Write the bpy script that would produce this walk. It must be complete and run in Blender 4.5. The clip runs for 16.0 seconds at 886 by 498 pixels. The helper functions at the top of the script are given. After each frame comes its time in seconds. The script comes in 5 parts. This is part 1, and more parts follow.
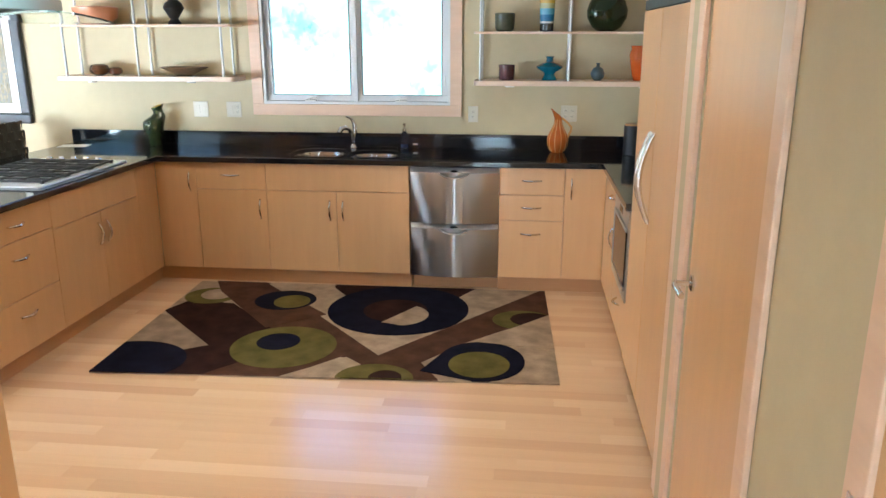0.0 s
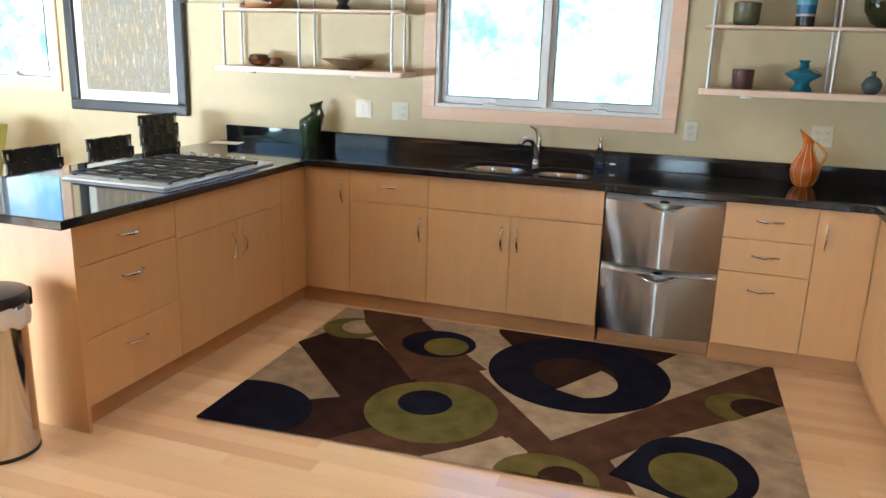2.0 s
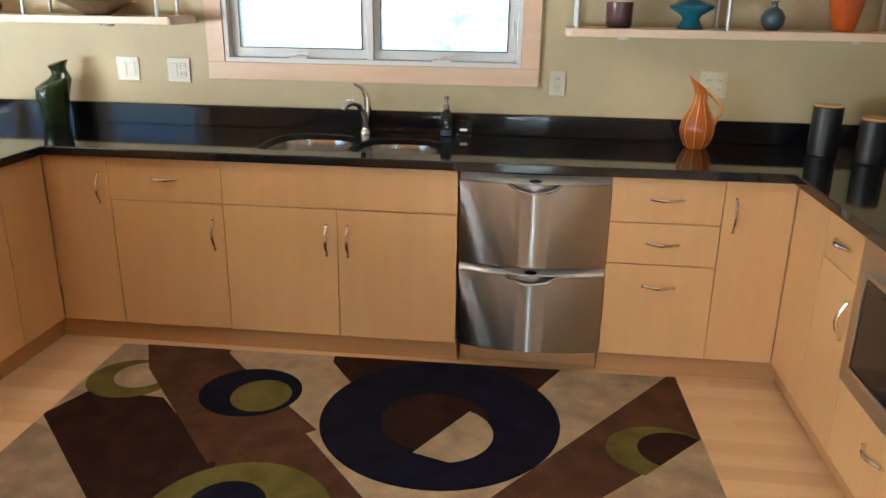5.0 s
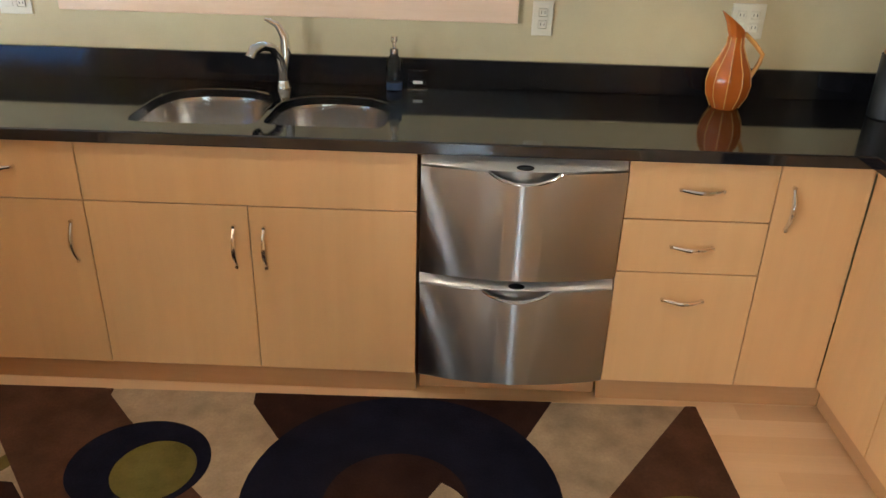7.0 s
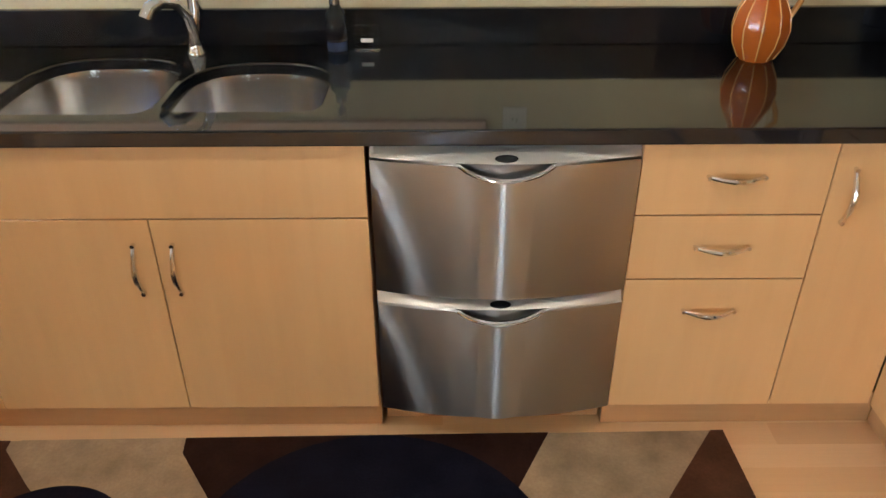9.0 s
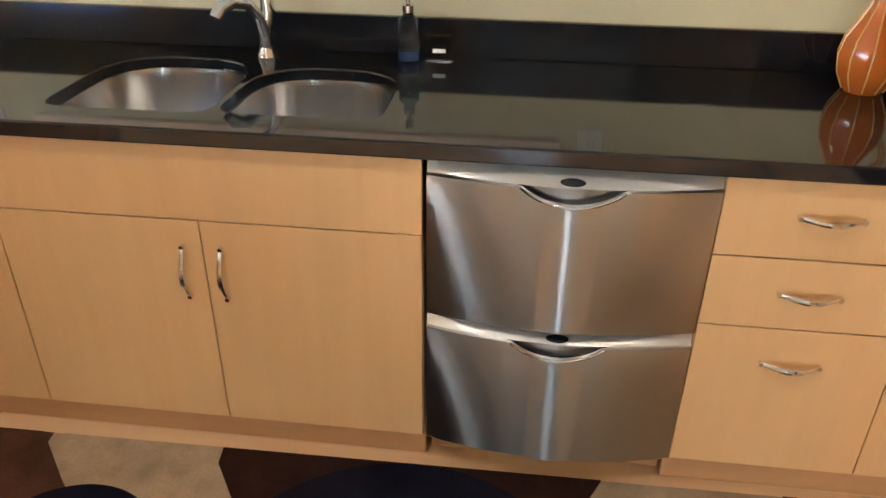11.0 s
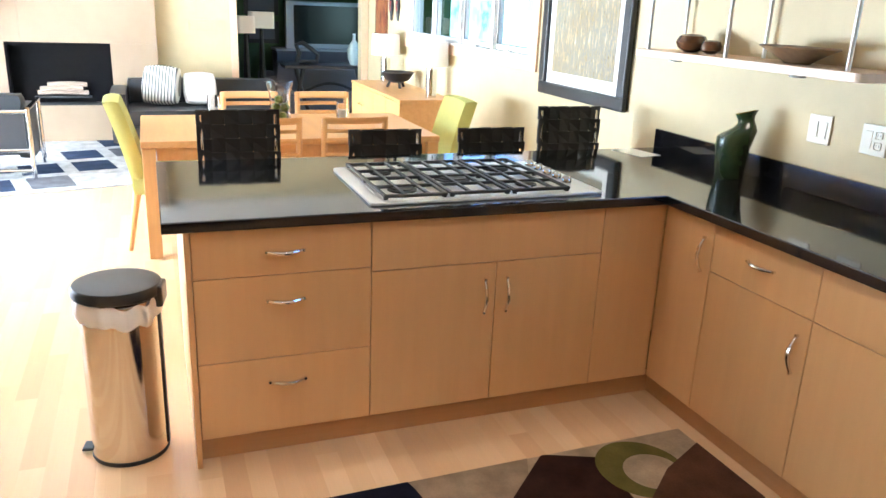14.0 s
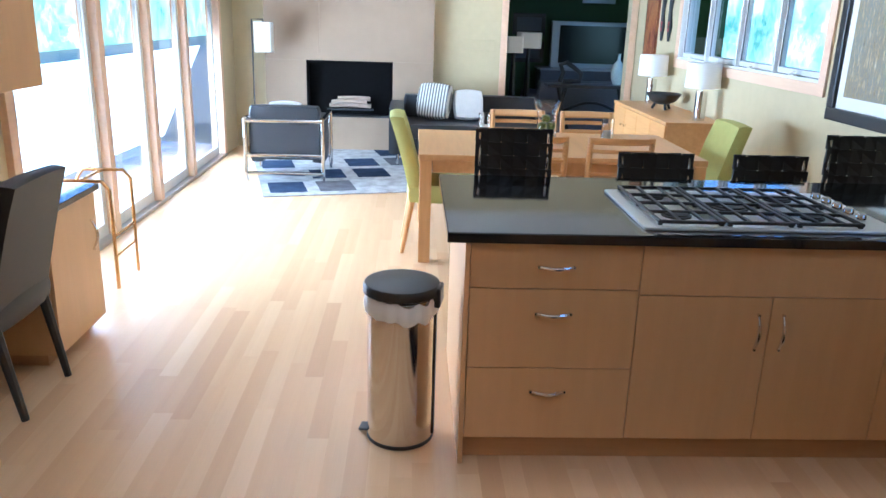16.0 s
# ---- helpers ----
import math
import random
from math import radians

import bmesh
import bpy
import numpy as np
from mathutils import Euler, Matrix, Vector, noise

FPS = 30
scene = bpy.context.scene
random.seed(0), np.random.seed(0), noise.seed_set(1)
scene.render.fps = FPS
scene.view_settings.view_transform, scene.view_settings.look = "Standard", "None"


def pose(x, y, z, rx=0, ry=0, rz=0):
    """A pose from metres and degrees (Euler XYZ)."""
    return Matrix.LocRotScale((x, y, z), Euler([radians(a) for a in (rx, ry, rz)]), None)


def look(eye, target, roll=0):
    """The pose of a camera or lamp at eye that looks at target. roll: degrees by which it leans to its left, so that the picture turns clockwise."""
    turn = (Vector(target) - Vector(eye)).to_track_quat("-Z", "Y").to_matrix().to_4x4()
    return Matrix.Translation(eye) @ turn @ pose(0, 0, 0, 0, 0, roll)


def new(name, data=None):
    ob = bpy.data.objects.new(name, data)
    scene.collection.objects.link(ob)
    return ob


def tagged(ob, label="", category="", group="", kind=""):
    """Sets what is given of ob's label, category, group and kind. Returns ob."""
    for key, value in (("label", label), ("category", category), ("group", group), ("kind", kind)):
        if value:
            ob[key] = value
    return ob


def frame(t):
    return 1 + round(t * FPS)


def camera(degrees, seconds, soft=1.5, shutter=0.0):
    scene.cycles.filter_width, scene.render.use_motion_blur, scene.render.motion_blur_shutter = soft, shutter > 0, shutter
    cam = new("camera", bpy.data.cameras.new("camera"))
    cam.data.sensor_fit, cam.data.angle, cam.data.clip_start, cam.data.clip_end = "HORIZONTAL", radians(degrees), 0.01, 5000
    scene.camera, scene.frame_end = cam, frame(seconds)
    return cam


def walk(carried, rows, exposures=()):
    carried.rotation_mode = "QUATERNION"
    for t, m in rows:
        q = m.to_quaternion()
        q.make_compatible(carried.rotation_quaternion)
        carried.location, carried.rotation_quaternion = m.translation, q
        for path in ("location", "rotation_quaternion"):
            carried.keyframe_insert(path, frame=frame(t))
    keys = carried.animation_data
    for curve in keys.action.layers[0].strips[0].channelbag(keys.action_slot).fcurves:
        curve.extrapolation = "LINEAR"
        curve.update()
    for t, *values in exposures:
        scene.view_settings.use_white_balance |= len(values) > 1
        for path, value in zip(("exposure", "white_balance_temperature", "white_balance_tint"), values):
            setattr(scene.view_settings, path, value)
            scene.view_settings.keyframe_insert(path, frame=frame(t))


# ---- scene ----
cam = camera(60.1, 16.0)
PATH = [
    (0, (2.595, -5.093, 1.72), (2.386, -3.177, 1.184), -0.0),
    (0.5, (2.613, -4.893, 1.729), (2.147, -3.025, 1.188), 0.3),
    (1, (2.595, -4.539, 1.724), (1.954, -2.728, 1.17), 0.1),
    (1.5, (2.432, -4.248, 1.669), (1.757, -2.444, 1.13), 0.7),
    (2, (2.275, -4.12, 1.58), (1.662, -2.284, 1.076), 1.8),
    (2.5, (2.339, -3.891, 1.572), (1.75, -2.05, 1.059), 1.6),
    (3, (2.274, -3.755, 1.56), (1.776, -1.892, 1.031), 1.8),
    (3.5, (2.228, -3.618, 1.571), (1.818, -1.744, 1.004), 1.5),
    (4, (2.189, -3.465, 1.561), (1.859, -1.584, 0.965), 1.3),
    (4.2, (2.185, -3.37, 1.563), (1.875, -1.49, 0.955), 1.0),
    (6.3, (1.924, -2.353, 1.511), (1.848, -0.482, 0.807), 0.6),
    (6.5, (1.918, -2.224, 1.545), (1.856, -0.382, 0.767), 0.4),
    (7, (1.919, -2.11, 1.579), (1.892, -0.307, 0.713), 1.7),
    (7.5, (1.889, -1.84, 1.563), (1.912, -0.066, 0.639), 0.2),
    (8, (1.89, -1.673, 1.536), (1.958, 0.066, 0.55), -0.7),
    (8.5, (1.929, -1.604, 1.539), (1.975, 0.108, 0.506), -0.3),
    (11, (2.019, -1.454, 1.485), (1.821, 0.275, 0.499), 0.7),
    (11.5, (2.010, -1.607, 1.550), (1.682, 0.119, 0.592), 2.2),
    (12, (2.187, -1.776, 1.559), (1.402, -0.139, 0.722), 1.8),
    (12.5, (2.289, -1.871, 1.611), (1.072, -0.486, 0.836), 1.6),
    (13, (2.41, -1.848, 1.559), (0.876, -0.765, 0.87), 1.4),
    (13.5, (2.451, -1.923, 1.589), (0.768, -1.053, 0.947), 2.5),
    (14, (2.492, -1.93, 1.6), (0.714, -1.243, 0.994), 2.4),
    (14.5, (2.499, -1.937, 1.608), (0.667, -1.388, 1.021), 2.1),
    (15, (2.479, -1.953, 1.601), (0.607, -1.542, 1.028), 2.1),
    (15.5, (2.492, -1.989, 1.608), (0.593, -1.718, 1.045), 2.0),
    (16, (2.54, -2.056, 1.624), (0.63, -1.971, 1.038), 1.8),
]
EXPOSURES = [(0.0, -0.72, 5550, 10), (1.5, -0.88, 5650, 10), (4.0, -0.85, 6100, 10), (6.5, -0.85, 6200, 10), (8.5, -0.72, 6100, 10), (11.0, -0.55, 6050, 10), (13.0, -0.33, 5750, 10), (14.5, -0.65, 5350, 10), (15.0, -0.85, 5050, 10), (15.5, -1.1, 4850, 10), (16.0, -1.42, 4750, 10)]
walk(cam, [(t, look(eye, target, roll)) for t, eye, target, roll in PATH], EXPOSURES)


# ---- light ----
world = bpy.data.worlds.new("sky")
scene.world = world
world.use_nodes = True
wn = world.node_tree
sky = wn.nodes.new("ShaderNodeTexSky")
sky.sky_type, sky.sun_disc, sky.sun_elevation, sky.sun_rotation = "NISHITA", False, radians(52), radians(200)
wn.links.new(sky.outputs[0], wn.nodes["Background"].inputs[0])
wn.nodes["Background"].inputs[1].default_value = 0.12


def lamp(name, kind, m, power, colour=(1, 1, 1), **more):
    data = bpy.data.lights.new(name, kind)
    data.energy, data.color = power, colour
    if "size" in more:
        data.shape, data.size, data.size_y = "RECTANGLE", more["size"], more["size_y"]
    if "disk" in more:
        data.shape, data.size = "DISK", more["disk"]
    if "angle" in more:
        data.angle = more["angle"]
    if "spot" in more:
        data.spot_size, data.spot_blend, data.shadow_soft_size = more["spot"], 0.7, 0.05
    ob = new(name, data)
    ob.matrix_world = m
    return ob


# sun from the patio side, high
lamp("sun", "SUN", look((0, 0, 0), (1.2, 2.2, -4.2)), 5.0, (1.0, 0.95, 0.88), angle=radians(0.6))
# skylight standing in and over the openings
lamp("sky_light_kitchen_window", "AREA", look((1.3, 1.9, 3.3), (1.3, -1.6, 0.2)), 250, (0.56, 0.75, 1.0), size=2.2, size_y=1.0)
lamp("sky_light_dining_window", "AREA", look((-3.9, 1.9, 3.3), (-3.9, -1.6, 0.3)), 240, (0.72, 0.88, 1.0), size=3.6, size_y=1.0)
lamp("sky_light_patio_door", "AREA", look((-3.95, -4.76, 0.72), (-3.85, -2.8, -0.2)), 1750, (0.86, 0.95, 1.0), size=4.6, size_y=1.1)
lamp("sky_light_over_patio", "AREA", look((-3.1, -6.8, 3.8), (-2.5, -2.0, 0.2)), 1200, (0.82, 0.93, 1.0), size=4.0, size_y=1.8)
lamp("sky_light_hall_door", "AREA", look((2.02, -6.95, 1.05), (2.02, 0, 0.95)), 95, (0.80, 0.93, 1.0), size=0.78, size_y=1.9)
# recessed ceiling lamps of kitchen and dining room
DOWNLIGHTS = [(x, y) for x in (-0.2, 1.3, 2.6) for y in (-1.15, -2.7)] + [(x, y) for x in (-3.6, -6.2) for y in (-1.2, -3.2)] + [(2.3, -4.6)]
for x, y in DOWNLIGHTS:
    lamp("downlight_bulb", "SPOT", pose(x, y, 2.575), 56, (1.0, 0.92, 0.80), spot=radians(116))
# small lamps under the open shelves
for x in (-0.75, 0.0, 2.55, 2.95):
    lamp("shelf_lamp_bulb", "SPOT", pose(x, 0.42, 1.375), 3, (1.0, 0.84, 0.6), spot=radians(140))


# ---- materials ----
def material(name, base=(0.5, 0.5, 0.5), rough=0.5, metal=0.0):
    m = bpy.data.materials.new(name)
    m.use_nodes = True
    b = m.node_tree.nodes["Principled BSDF"]
    b.inputs["Base Color"].default_value = (*base, 1)
    b.inputs["Roughness"].default_value = rough
    b.inputs["Metallic"].default_value = metal
    return m, m.node_tree, b


def node(nt, kind, **inputs):
    n = nt.nodes.new(kind)
    for k, v in inputs.items():
        n.inputs[k.replace("_", " ")].default_value = v
    return n


def mapped(nt, scale, coords="Object"):
    tc, mp = nt.nodes.new("ShaderNodeTexCoord"), nt.nodes.new("ShaderNodeMapping")
    mp.inputs["Scale"].default_value = scale
    nt.links.new(tc.outputs[coords], mp.inputs["Vector"])
    return mp.outputs["Vector"]


def ramp(nt, fac, stops):
    r = nt.nodes.new("ShaderNodeValToRGB")
    while len(r.color_ramp.elements) < len(stops):
        r.color_ramp.elements.new(0.5)
    for e, (p, c) in zip(r.color_ramp.elements, stops):
        e.position, e.color = p, (*c, 1)
    nt.links.new(fac, r.inputs[0])
    return r.outputs[0]


def mix(nt, fac, a, b, how="MIX"):
    n = nt.nodes.new("ShaderNodeMix")
    n.data_type, n.blend_type = "RGBA", how
    for slot, v in ((0, fac), (6, a), (7, b)):
        if hasattr(v, "is_linked"):
            nt.links.new(v, n.inputs[slot])
        elif slot == 0:
            n.inputs[0].default_value = v
        else:
            n.inputs[slot].default_value = (*v, 1)
    return n.outputs[2]


def bump(nt, b, height, strength=0.1, distance=0.002):
    n = node(nt, "ShaderNodeBump", Strength=strength, Distance=distance)
    nt.links.new(height, n.inputs["Height"])
    nt.links.new(n.outputs[0], b.inputs["Normal"])


def wood(name, dark, light, scale, rough, streak=0.5, by_piece=0.0, coat=0.0, relief=0.015):
    """Fine long grain along the axis of small scale, blotches, and a tone of its own for each piece."""
    m, nt, b = material(name, light, rough)
    v = mapped(nt, scale)
    n1 = node(nt, "ShaderNodeTexNoise", Scale=1.0, Detail=6.0, Roughness=0.6, Distortion=0.3)
    nt.links.new(v, n1.inputs["Vector"])
    v2 = mapped(nt, tuple(0.12 * s + 0.5 for s in scale))
    n2 = node(nt, "ShaderNodeTexNoise", Scale=2.2, Detail=3.0)
    nt.links.new(v2, n2.inputs["Vector"])
    grain = ramp(nt, n1.outputs["Fac"], [(0.3, dark), (0.62, light)])
    blotch = ramp(nt, n2.outputs["Fac"], [(0.3, (0.955, 0.945, 0.935)), (0.7, (1.025, 1.02, 1.015))])
    soft = mix(nt, streak, light, grain)
    col = mix(nt, 1.0, soft, blotch, "MULTIPLY")
    if by_piece:
        info = nt.nodes.new("ShaderNodeObjectInfo")
        geo = nt.nodes.new("ShaderNodeNewGeometry")
        add = nt.nodes.new("ShaderNodeMath")
        add.operation = "ADD"
        nt.links.new(info.outputs["Random"], add.inputs[0])
        nt.links.new(geo.outputs["Random Per Island"], add.inputs[1])
        fr = nt.nodes.new("ShaderNodeMath")
        fr.operation = "FRACT"
        nt.links.new(add.outputs[0], fr.inputs[0])
        lo, hi = 1 - by_piece, 1 + by_piece * 0.6
        tone = ramp(nt, fr.outputs[0], [(0.0, (lo, lo * 0.97, lo * 0.93)), (0.25, (1, 1, 1)), (1.0, (hi, hi, hi))])
        col = mix(nt, 1.0, col, tone, "MULTIPLY")
    nt.links.new(col, b.inputs["Base Color"])
    rr = nt.nodes.new("ShaderNodeMapRange")
    rr.inputs["To Min"].default_value, rr.inputs["To Max"].default_value = rough - 0.02, rough + 0.04
    nt.links.new(n2.outputs["Fac"], rr.inputs["Value"])
    nt.links.new(rr.outputs[0], b.inputs["Roughness"])
    if relief:
        bump(nt, b, n1.outputs["Fac"], relief, 0.001)
    b.inputs["Coat Weight"].default_value, b.inputs["Coat Roughness"].default_value = coat, 0.15
    return m


def speckled(name, base, other, scale, rough, amount=0.5, strength=0.05, metal=0.0, detail=5.0, blotch=0.035):
    """A surface with two tones in noise at two scales and a slight relief."""
    m, nt, b = material(name, base, rough, metal)
    v = mapped(nt, (1, 1, 1))
    n1 = node(nt, "ShaderNodeTexNoise", Scale=scale, Detail=detail)
    n2 = node(nt, "ShaderNodeTexNoise", Scale=scale * 0.07, Detail=3.0)
    nt.links.new(v, n1.inputs["Vector"])
    nt.links.new(v, n2.inputs["Vector"])
    c1 = ramp(nt, n1.outputs["Fac"], [(0.5 - amount * 0.4, other), (0.5 + amount * 0.4, base)])
    c2 = ramp(nt, n2.outputs["Fac"], [(0.3, (1 - blotch,) * 3), (0.7, (1 + blotch * 0.6,) * 3)])
    nt.links.new(mix(nt, 1.0, c1, c2, "MULTIPLY"), b.inputs["Base Color"])
    bump(nt, b, n1.outputs["Fac"], strength, 0.003)
    return m


MAPLE = wood("maple_veneer", (0.56, 0.305, 0.12), (0.655, 0.38, 0.165), (22, 22, 1.6), 0.34, 0.28, 0.04, 0.1)
# Redder maple for the kicks, with the shade under the cabinets in its colour.
MAPLE_KICK_SHADED = wood("maple_kick_shaded", (0.40, 0.20, 0.08), (0.50, 0.265, 0.11), (2, 30, 30), 0.4, 0.5)
TRIM = wood("pale_maple_trim", (0.66, 0.44, 0.28), (0.76, 0.53, 0.36), (3, 30, 30), 0.38, 0.5)
SHELF_WOOD = wood("shelf_maple", (0.70, 0.50, 0.34), (0.80, 0.60, 0.44), (3, 30, 30), 0.4, 0.4)
def floor_wood():
    """Lacquered maple strips: a tone of its own for each strip, long soft figure and fine grain."""
    m, nt, b = material("maple_floor_board", (0.7, 0.46, 0.25), 0.22)
    info, geo = nt.nodes.new("ShaderNodeObjectInfo"), nt.nodes.new("ShaderNodeNewGeometry")
    add, fr = nt.nodes.new("ShaderNodeMath"), nt.nodes.new("ShaderNodeMath")
    add.operation, fr.operation = "ADD", "FRACT"
    nt.links.new(info.outputs["Random"], add.inputs[0])
    nt.links.new(geo.outputs["Random Per Island"], add.inputs[1])
    nt.links.new(add.outputs[0], fr.inputs[0])
    tone = ramp(nt, fr.outputs[0], [(0.0, (0.62, 0.382, 0.198)), (0.22, (0.68, 0.432, 0.23)), (0.75, (0.71, 0.462, 0.252)), (1.0, (0.75, 0.505, 0.285))])
    n1 = node(nt, "ShaderNodeTexNoise", Scale=1.0, Detail=2.0, Roughness=0.4)
    nt.links.new(mapped(nt, (0.9, 14, 14)), n1.inputs["Vector"])
    n2 = node(nt, "ShaderNodeTexNoise", Scale=1.0, Detail=3.0)
    nt.links.new(mapped(nt, (5, 160, 160)), n2.inputs["Vector"])
    c1 = ramp(nt, n1.outputs["Fac"], [(0.1, (0.93, 0.91, 0.88)), (0.9, (1.06, 1.06, 1.06))])
    c2 = ramp(nt, n2.outputs["Fac"], [(0.1, (0.965, 0.96, 0.95)), (0.9, (1.03, 1.03, 1.03))])
    nt.links.new(mix(nt, 1.0, mix(nt, 1.0, tone, c1, "MULTIPLY"), c2, "MULTIPLY"), b.inputs["Base Color"])
    rr = node(nt, "ShaderNodeMapRange", To_Min=0.19, To_Max=0.26)
    nt.links.new(n1.outputs["Fac"], rr.inputs["Value"])
    nt.links.new(rr.outputs[0], b.inputs["Roughness"])
    b.inputs["Coat Weight"].default_value, b.inputs["Coat Roughness"].default_value = 0.25, 0.14
    return m


FLOOR_WOOD = floor_wood()
OAK = wood("honey_wood", (0.50, 0.25, 0.08), (0.64, 0.35, 0.13), (2, 26, 26), 0.35, 0.5)
OAK_V = wood("honey_wood_upright", (0.50, 0.25, 0.08), (0.64, 0.35, 0.13), (26, 26, 2), 0.35, 0.5)
WALL = speckled("cream_paint", (0.555, 0.46, 0.27), (0.54, 0.447, 0.262), 140, 0.6, 0.8, 0.04)
CEILING = speckled("ceiling_paint", (0.82, 0.80, 0.74), (0.80, 0.78, 0.72), 140, 0.7, 0.8, 0.04)
GREEN_WALL = speckled("green_paint", (0.045, 0.10, 0.03), (0.04, 0.09, 0.028), 120, 0.6, 0.8, 0.04)
STONE = speckled("sandstone_slab", (0.37, 0.265, 0.17), (0.27, 0.19, 0.12), 1.6, 0.7, 0.6, 0.5, 0.0, 10.0)
WHITE_PLASTIC = material("white_plastic", (0.80, 0.78, 0.70), 0.35)[0]
WHITE_PAINT = speckled("white_window_paint", (0.74, 0.73, 0.70), (0.70, 0.69, 0.66), 60, 0.4, 0.7, 0.02)
ALMOND = speckled("almond_plastic", (0.62, 0.57, 0.44), (0.60, 0.55, 0.42), 80, 0.35, 0.8, 0.01)
CHROME = material("chrome", (0.75, 0.75, 0.75), 0.09, 1.0)[0]
NICKEL = material("satin_nickel", (0.80, 0.78, 0.74), 0.17, 1.0)[0]
ALU = material("brushed_tube", (0.62, 0.62, 0.62), 0.3, 1.0)[0]
BLACK = speckled("black_satin", (0.012, 0.012, 0.013), (0.02, 0.02, 0.02), 90, 0.35, 0.7, 0.05)
CAST_IRON = speckled("cast_iron", (0.02, 0.02, 0.022), (0.03, 0.03, 0.03), 200, 0.5, 0.8, 0.2)
LEATHER = speckled("black_leather", (0.006, 0.006, 0.0065), (0.011, 0.0105, 0.010), 160, 0.52, 0.8, 0.25)
GREY_LEATHER = speckled("dark_leather", (0.016, 0.018, 0.021), (0.024, 0.026, 0.03), 120, 0.4, 0.8, 0.2)
LIME = speckled("lime_fabric", (0.50, 0.48, 0.14), (0.43, 0.41, 0.11), 260, 0.85, 0.8, 0.2)
WHITE_FABRIC = speckled("white_fabric", (0.76, 0.74, 0.70), (0.70, 0.68, 0.64), 220, 0.9, 0.8, 0.2)
GREY_FABRIC = speckled("grey_fabric", (0.16, 0.16, 0.18), (0.12, 0.12, 0.14), 220, 0.9, 0.8, 0.2)
DARK_GLASS = material("dark_glass", (0.01, 0.01, 0.012), 0.06)[0]
SCREEN = material("screen", (0.012, 0.016, 0.018), 0.12)[0]
SILVER = material("silver_plastic", (0.42, 0.43, 0.45), 0.35, 0.5)[0]


def steel():
    m, nt, b = material("brushed_steel", (0.56, 0.54, 0.52), 0.24, 1.0)
    v = mapped(nt, (2, 2, 900))
    n = node(nt, "ShaderNodeTexNoise", Scale=1.0, Detail=2.0)
    nt.links.new(v, n.inputs["Vector"])
    r = nt.nodes.new("ShaderNodeMapRange")
    r.inputs["To Min"].default_value, r.inputs["To Max"].default_value = 0.31, 0.34
    nt.links.new(n.outputs["Fac"], r.inputs["Value"])
    nt.links.new(r.outputs[0], b.inputs["Roughness"])
    tg = nt.nodes.new("ShaderNodeTangent")
    tg.direction_type, tg.axis = "RADIAL", "Z"
    nt.links.new(tg.outputs[0], b.inputs["Tangent"])
    b.inputs["Anisotropic"].default_value = 0.95
    b.inputs["Anisotropic Rotation"].default_value = 0.25
    return m


def granite():
    m, nt, b = material("black_granite", (0.008, 0.008, 0.01), 0.06)
    v = mapped(nt, (1, 1, 1))
    vo = node(nt, "ShaderNodeTexVoronoi", Scale=420.0)
    nt.links.new(v, vo.inputs["Vector"])
    n = node(nt, "ShaderNodeTexNoise", Scale=60.0, Detail=4.0)
    nt.links.new(v, n.inputs["Vector"])
    flecks = ramp(nt, vo.outputs["Distance"], [(0.0, (0.05, 0.055, 0.06)), (0.12, (0.009, 0.009, 0.011)), (1.0, (0.006, 0.006, 0.008))])
    cloud = ramp(nt, n.outputs["Fac"], [(0.35, (0.7, 0.7, 0.7)), (0.7, (1.3, 1.3, 1.3))])
    nt.links.new(mix(nt, 1.0, flecks, cloud, "MULTIPLY"), b.inputs["Base Color"])
    b.inputs["IOR"].default_value = 1.62
    return m


def glass(name, tint=(1, 1, 1), rough=0.0):
    m, nt, b = material(name, tint, rough)
    b.inputs["Transmission Weight"].default_value = 1.0
    b.inputs["IOR"].default_value = 1.45
    return m


def outdoors(name, strength):
    """Far foliage seen through the windows, self-lit, with bright haze painted into its colour."""
    m, nt, b = material(name)
    v = mapped(nt, (1, 1, 1))
    n1 = node(nt, "ShaderNodeTexNoise", Scale=0.9, Detail=8.0, Roughness=0.7)
    n2 = node(nt, "ShaderNodeTexNoise", Scale=6.0, Detail=6.0, Roughness=0.7)
    nt.links.new(v, n1.inputs["Vector"])
    nt.links.new(v, n2.inputs["Vector"])
    # White glare of daylight is mixed into the greens, and the sheet emits.
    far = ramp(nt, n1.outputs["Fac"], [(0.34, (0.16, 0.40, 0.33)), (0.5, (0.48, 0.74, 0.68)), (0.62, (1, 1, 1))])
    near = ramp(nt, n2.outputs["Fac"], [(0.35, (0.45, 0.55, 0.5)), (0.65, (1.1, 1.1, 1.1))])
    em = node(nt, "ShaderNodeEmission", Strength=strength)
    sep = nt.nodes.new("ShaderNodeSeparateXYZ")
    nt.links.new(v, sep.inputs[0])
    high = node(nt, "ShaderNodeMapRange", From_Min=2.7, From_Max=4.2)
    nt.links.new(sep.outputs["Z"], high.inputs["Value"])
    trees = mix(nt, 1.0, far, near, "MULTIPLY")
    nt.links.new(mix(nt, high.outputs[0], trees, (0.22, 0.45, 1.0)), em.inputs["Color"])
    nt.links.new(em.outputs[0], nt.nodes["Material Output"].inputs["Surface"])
    return m


STEEL, GRANITE = steel(), granite()
CLEAR = glass("clear_glass")
PANE = glass("window_glass", (0.97, 1.0, 0.99))
HOOD_GLASS = glass("green_edge_glass", (0.80, 0.97, 0.94))


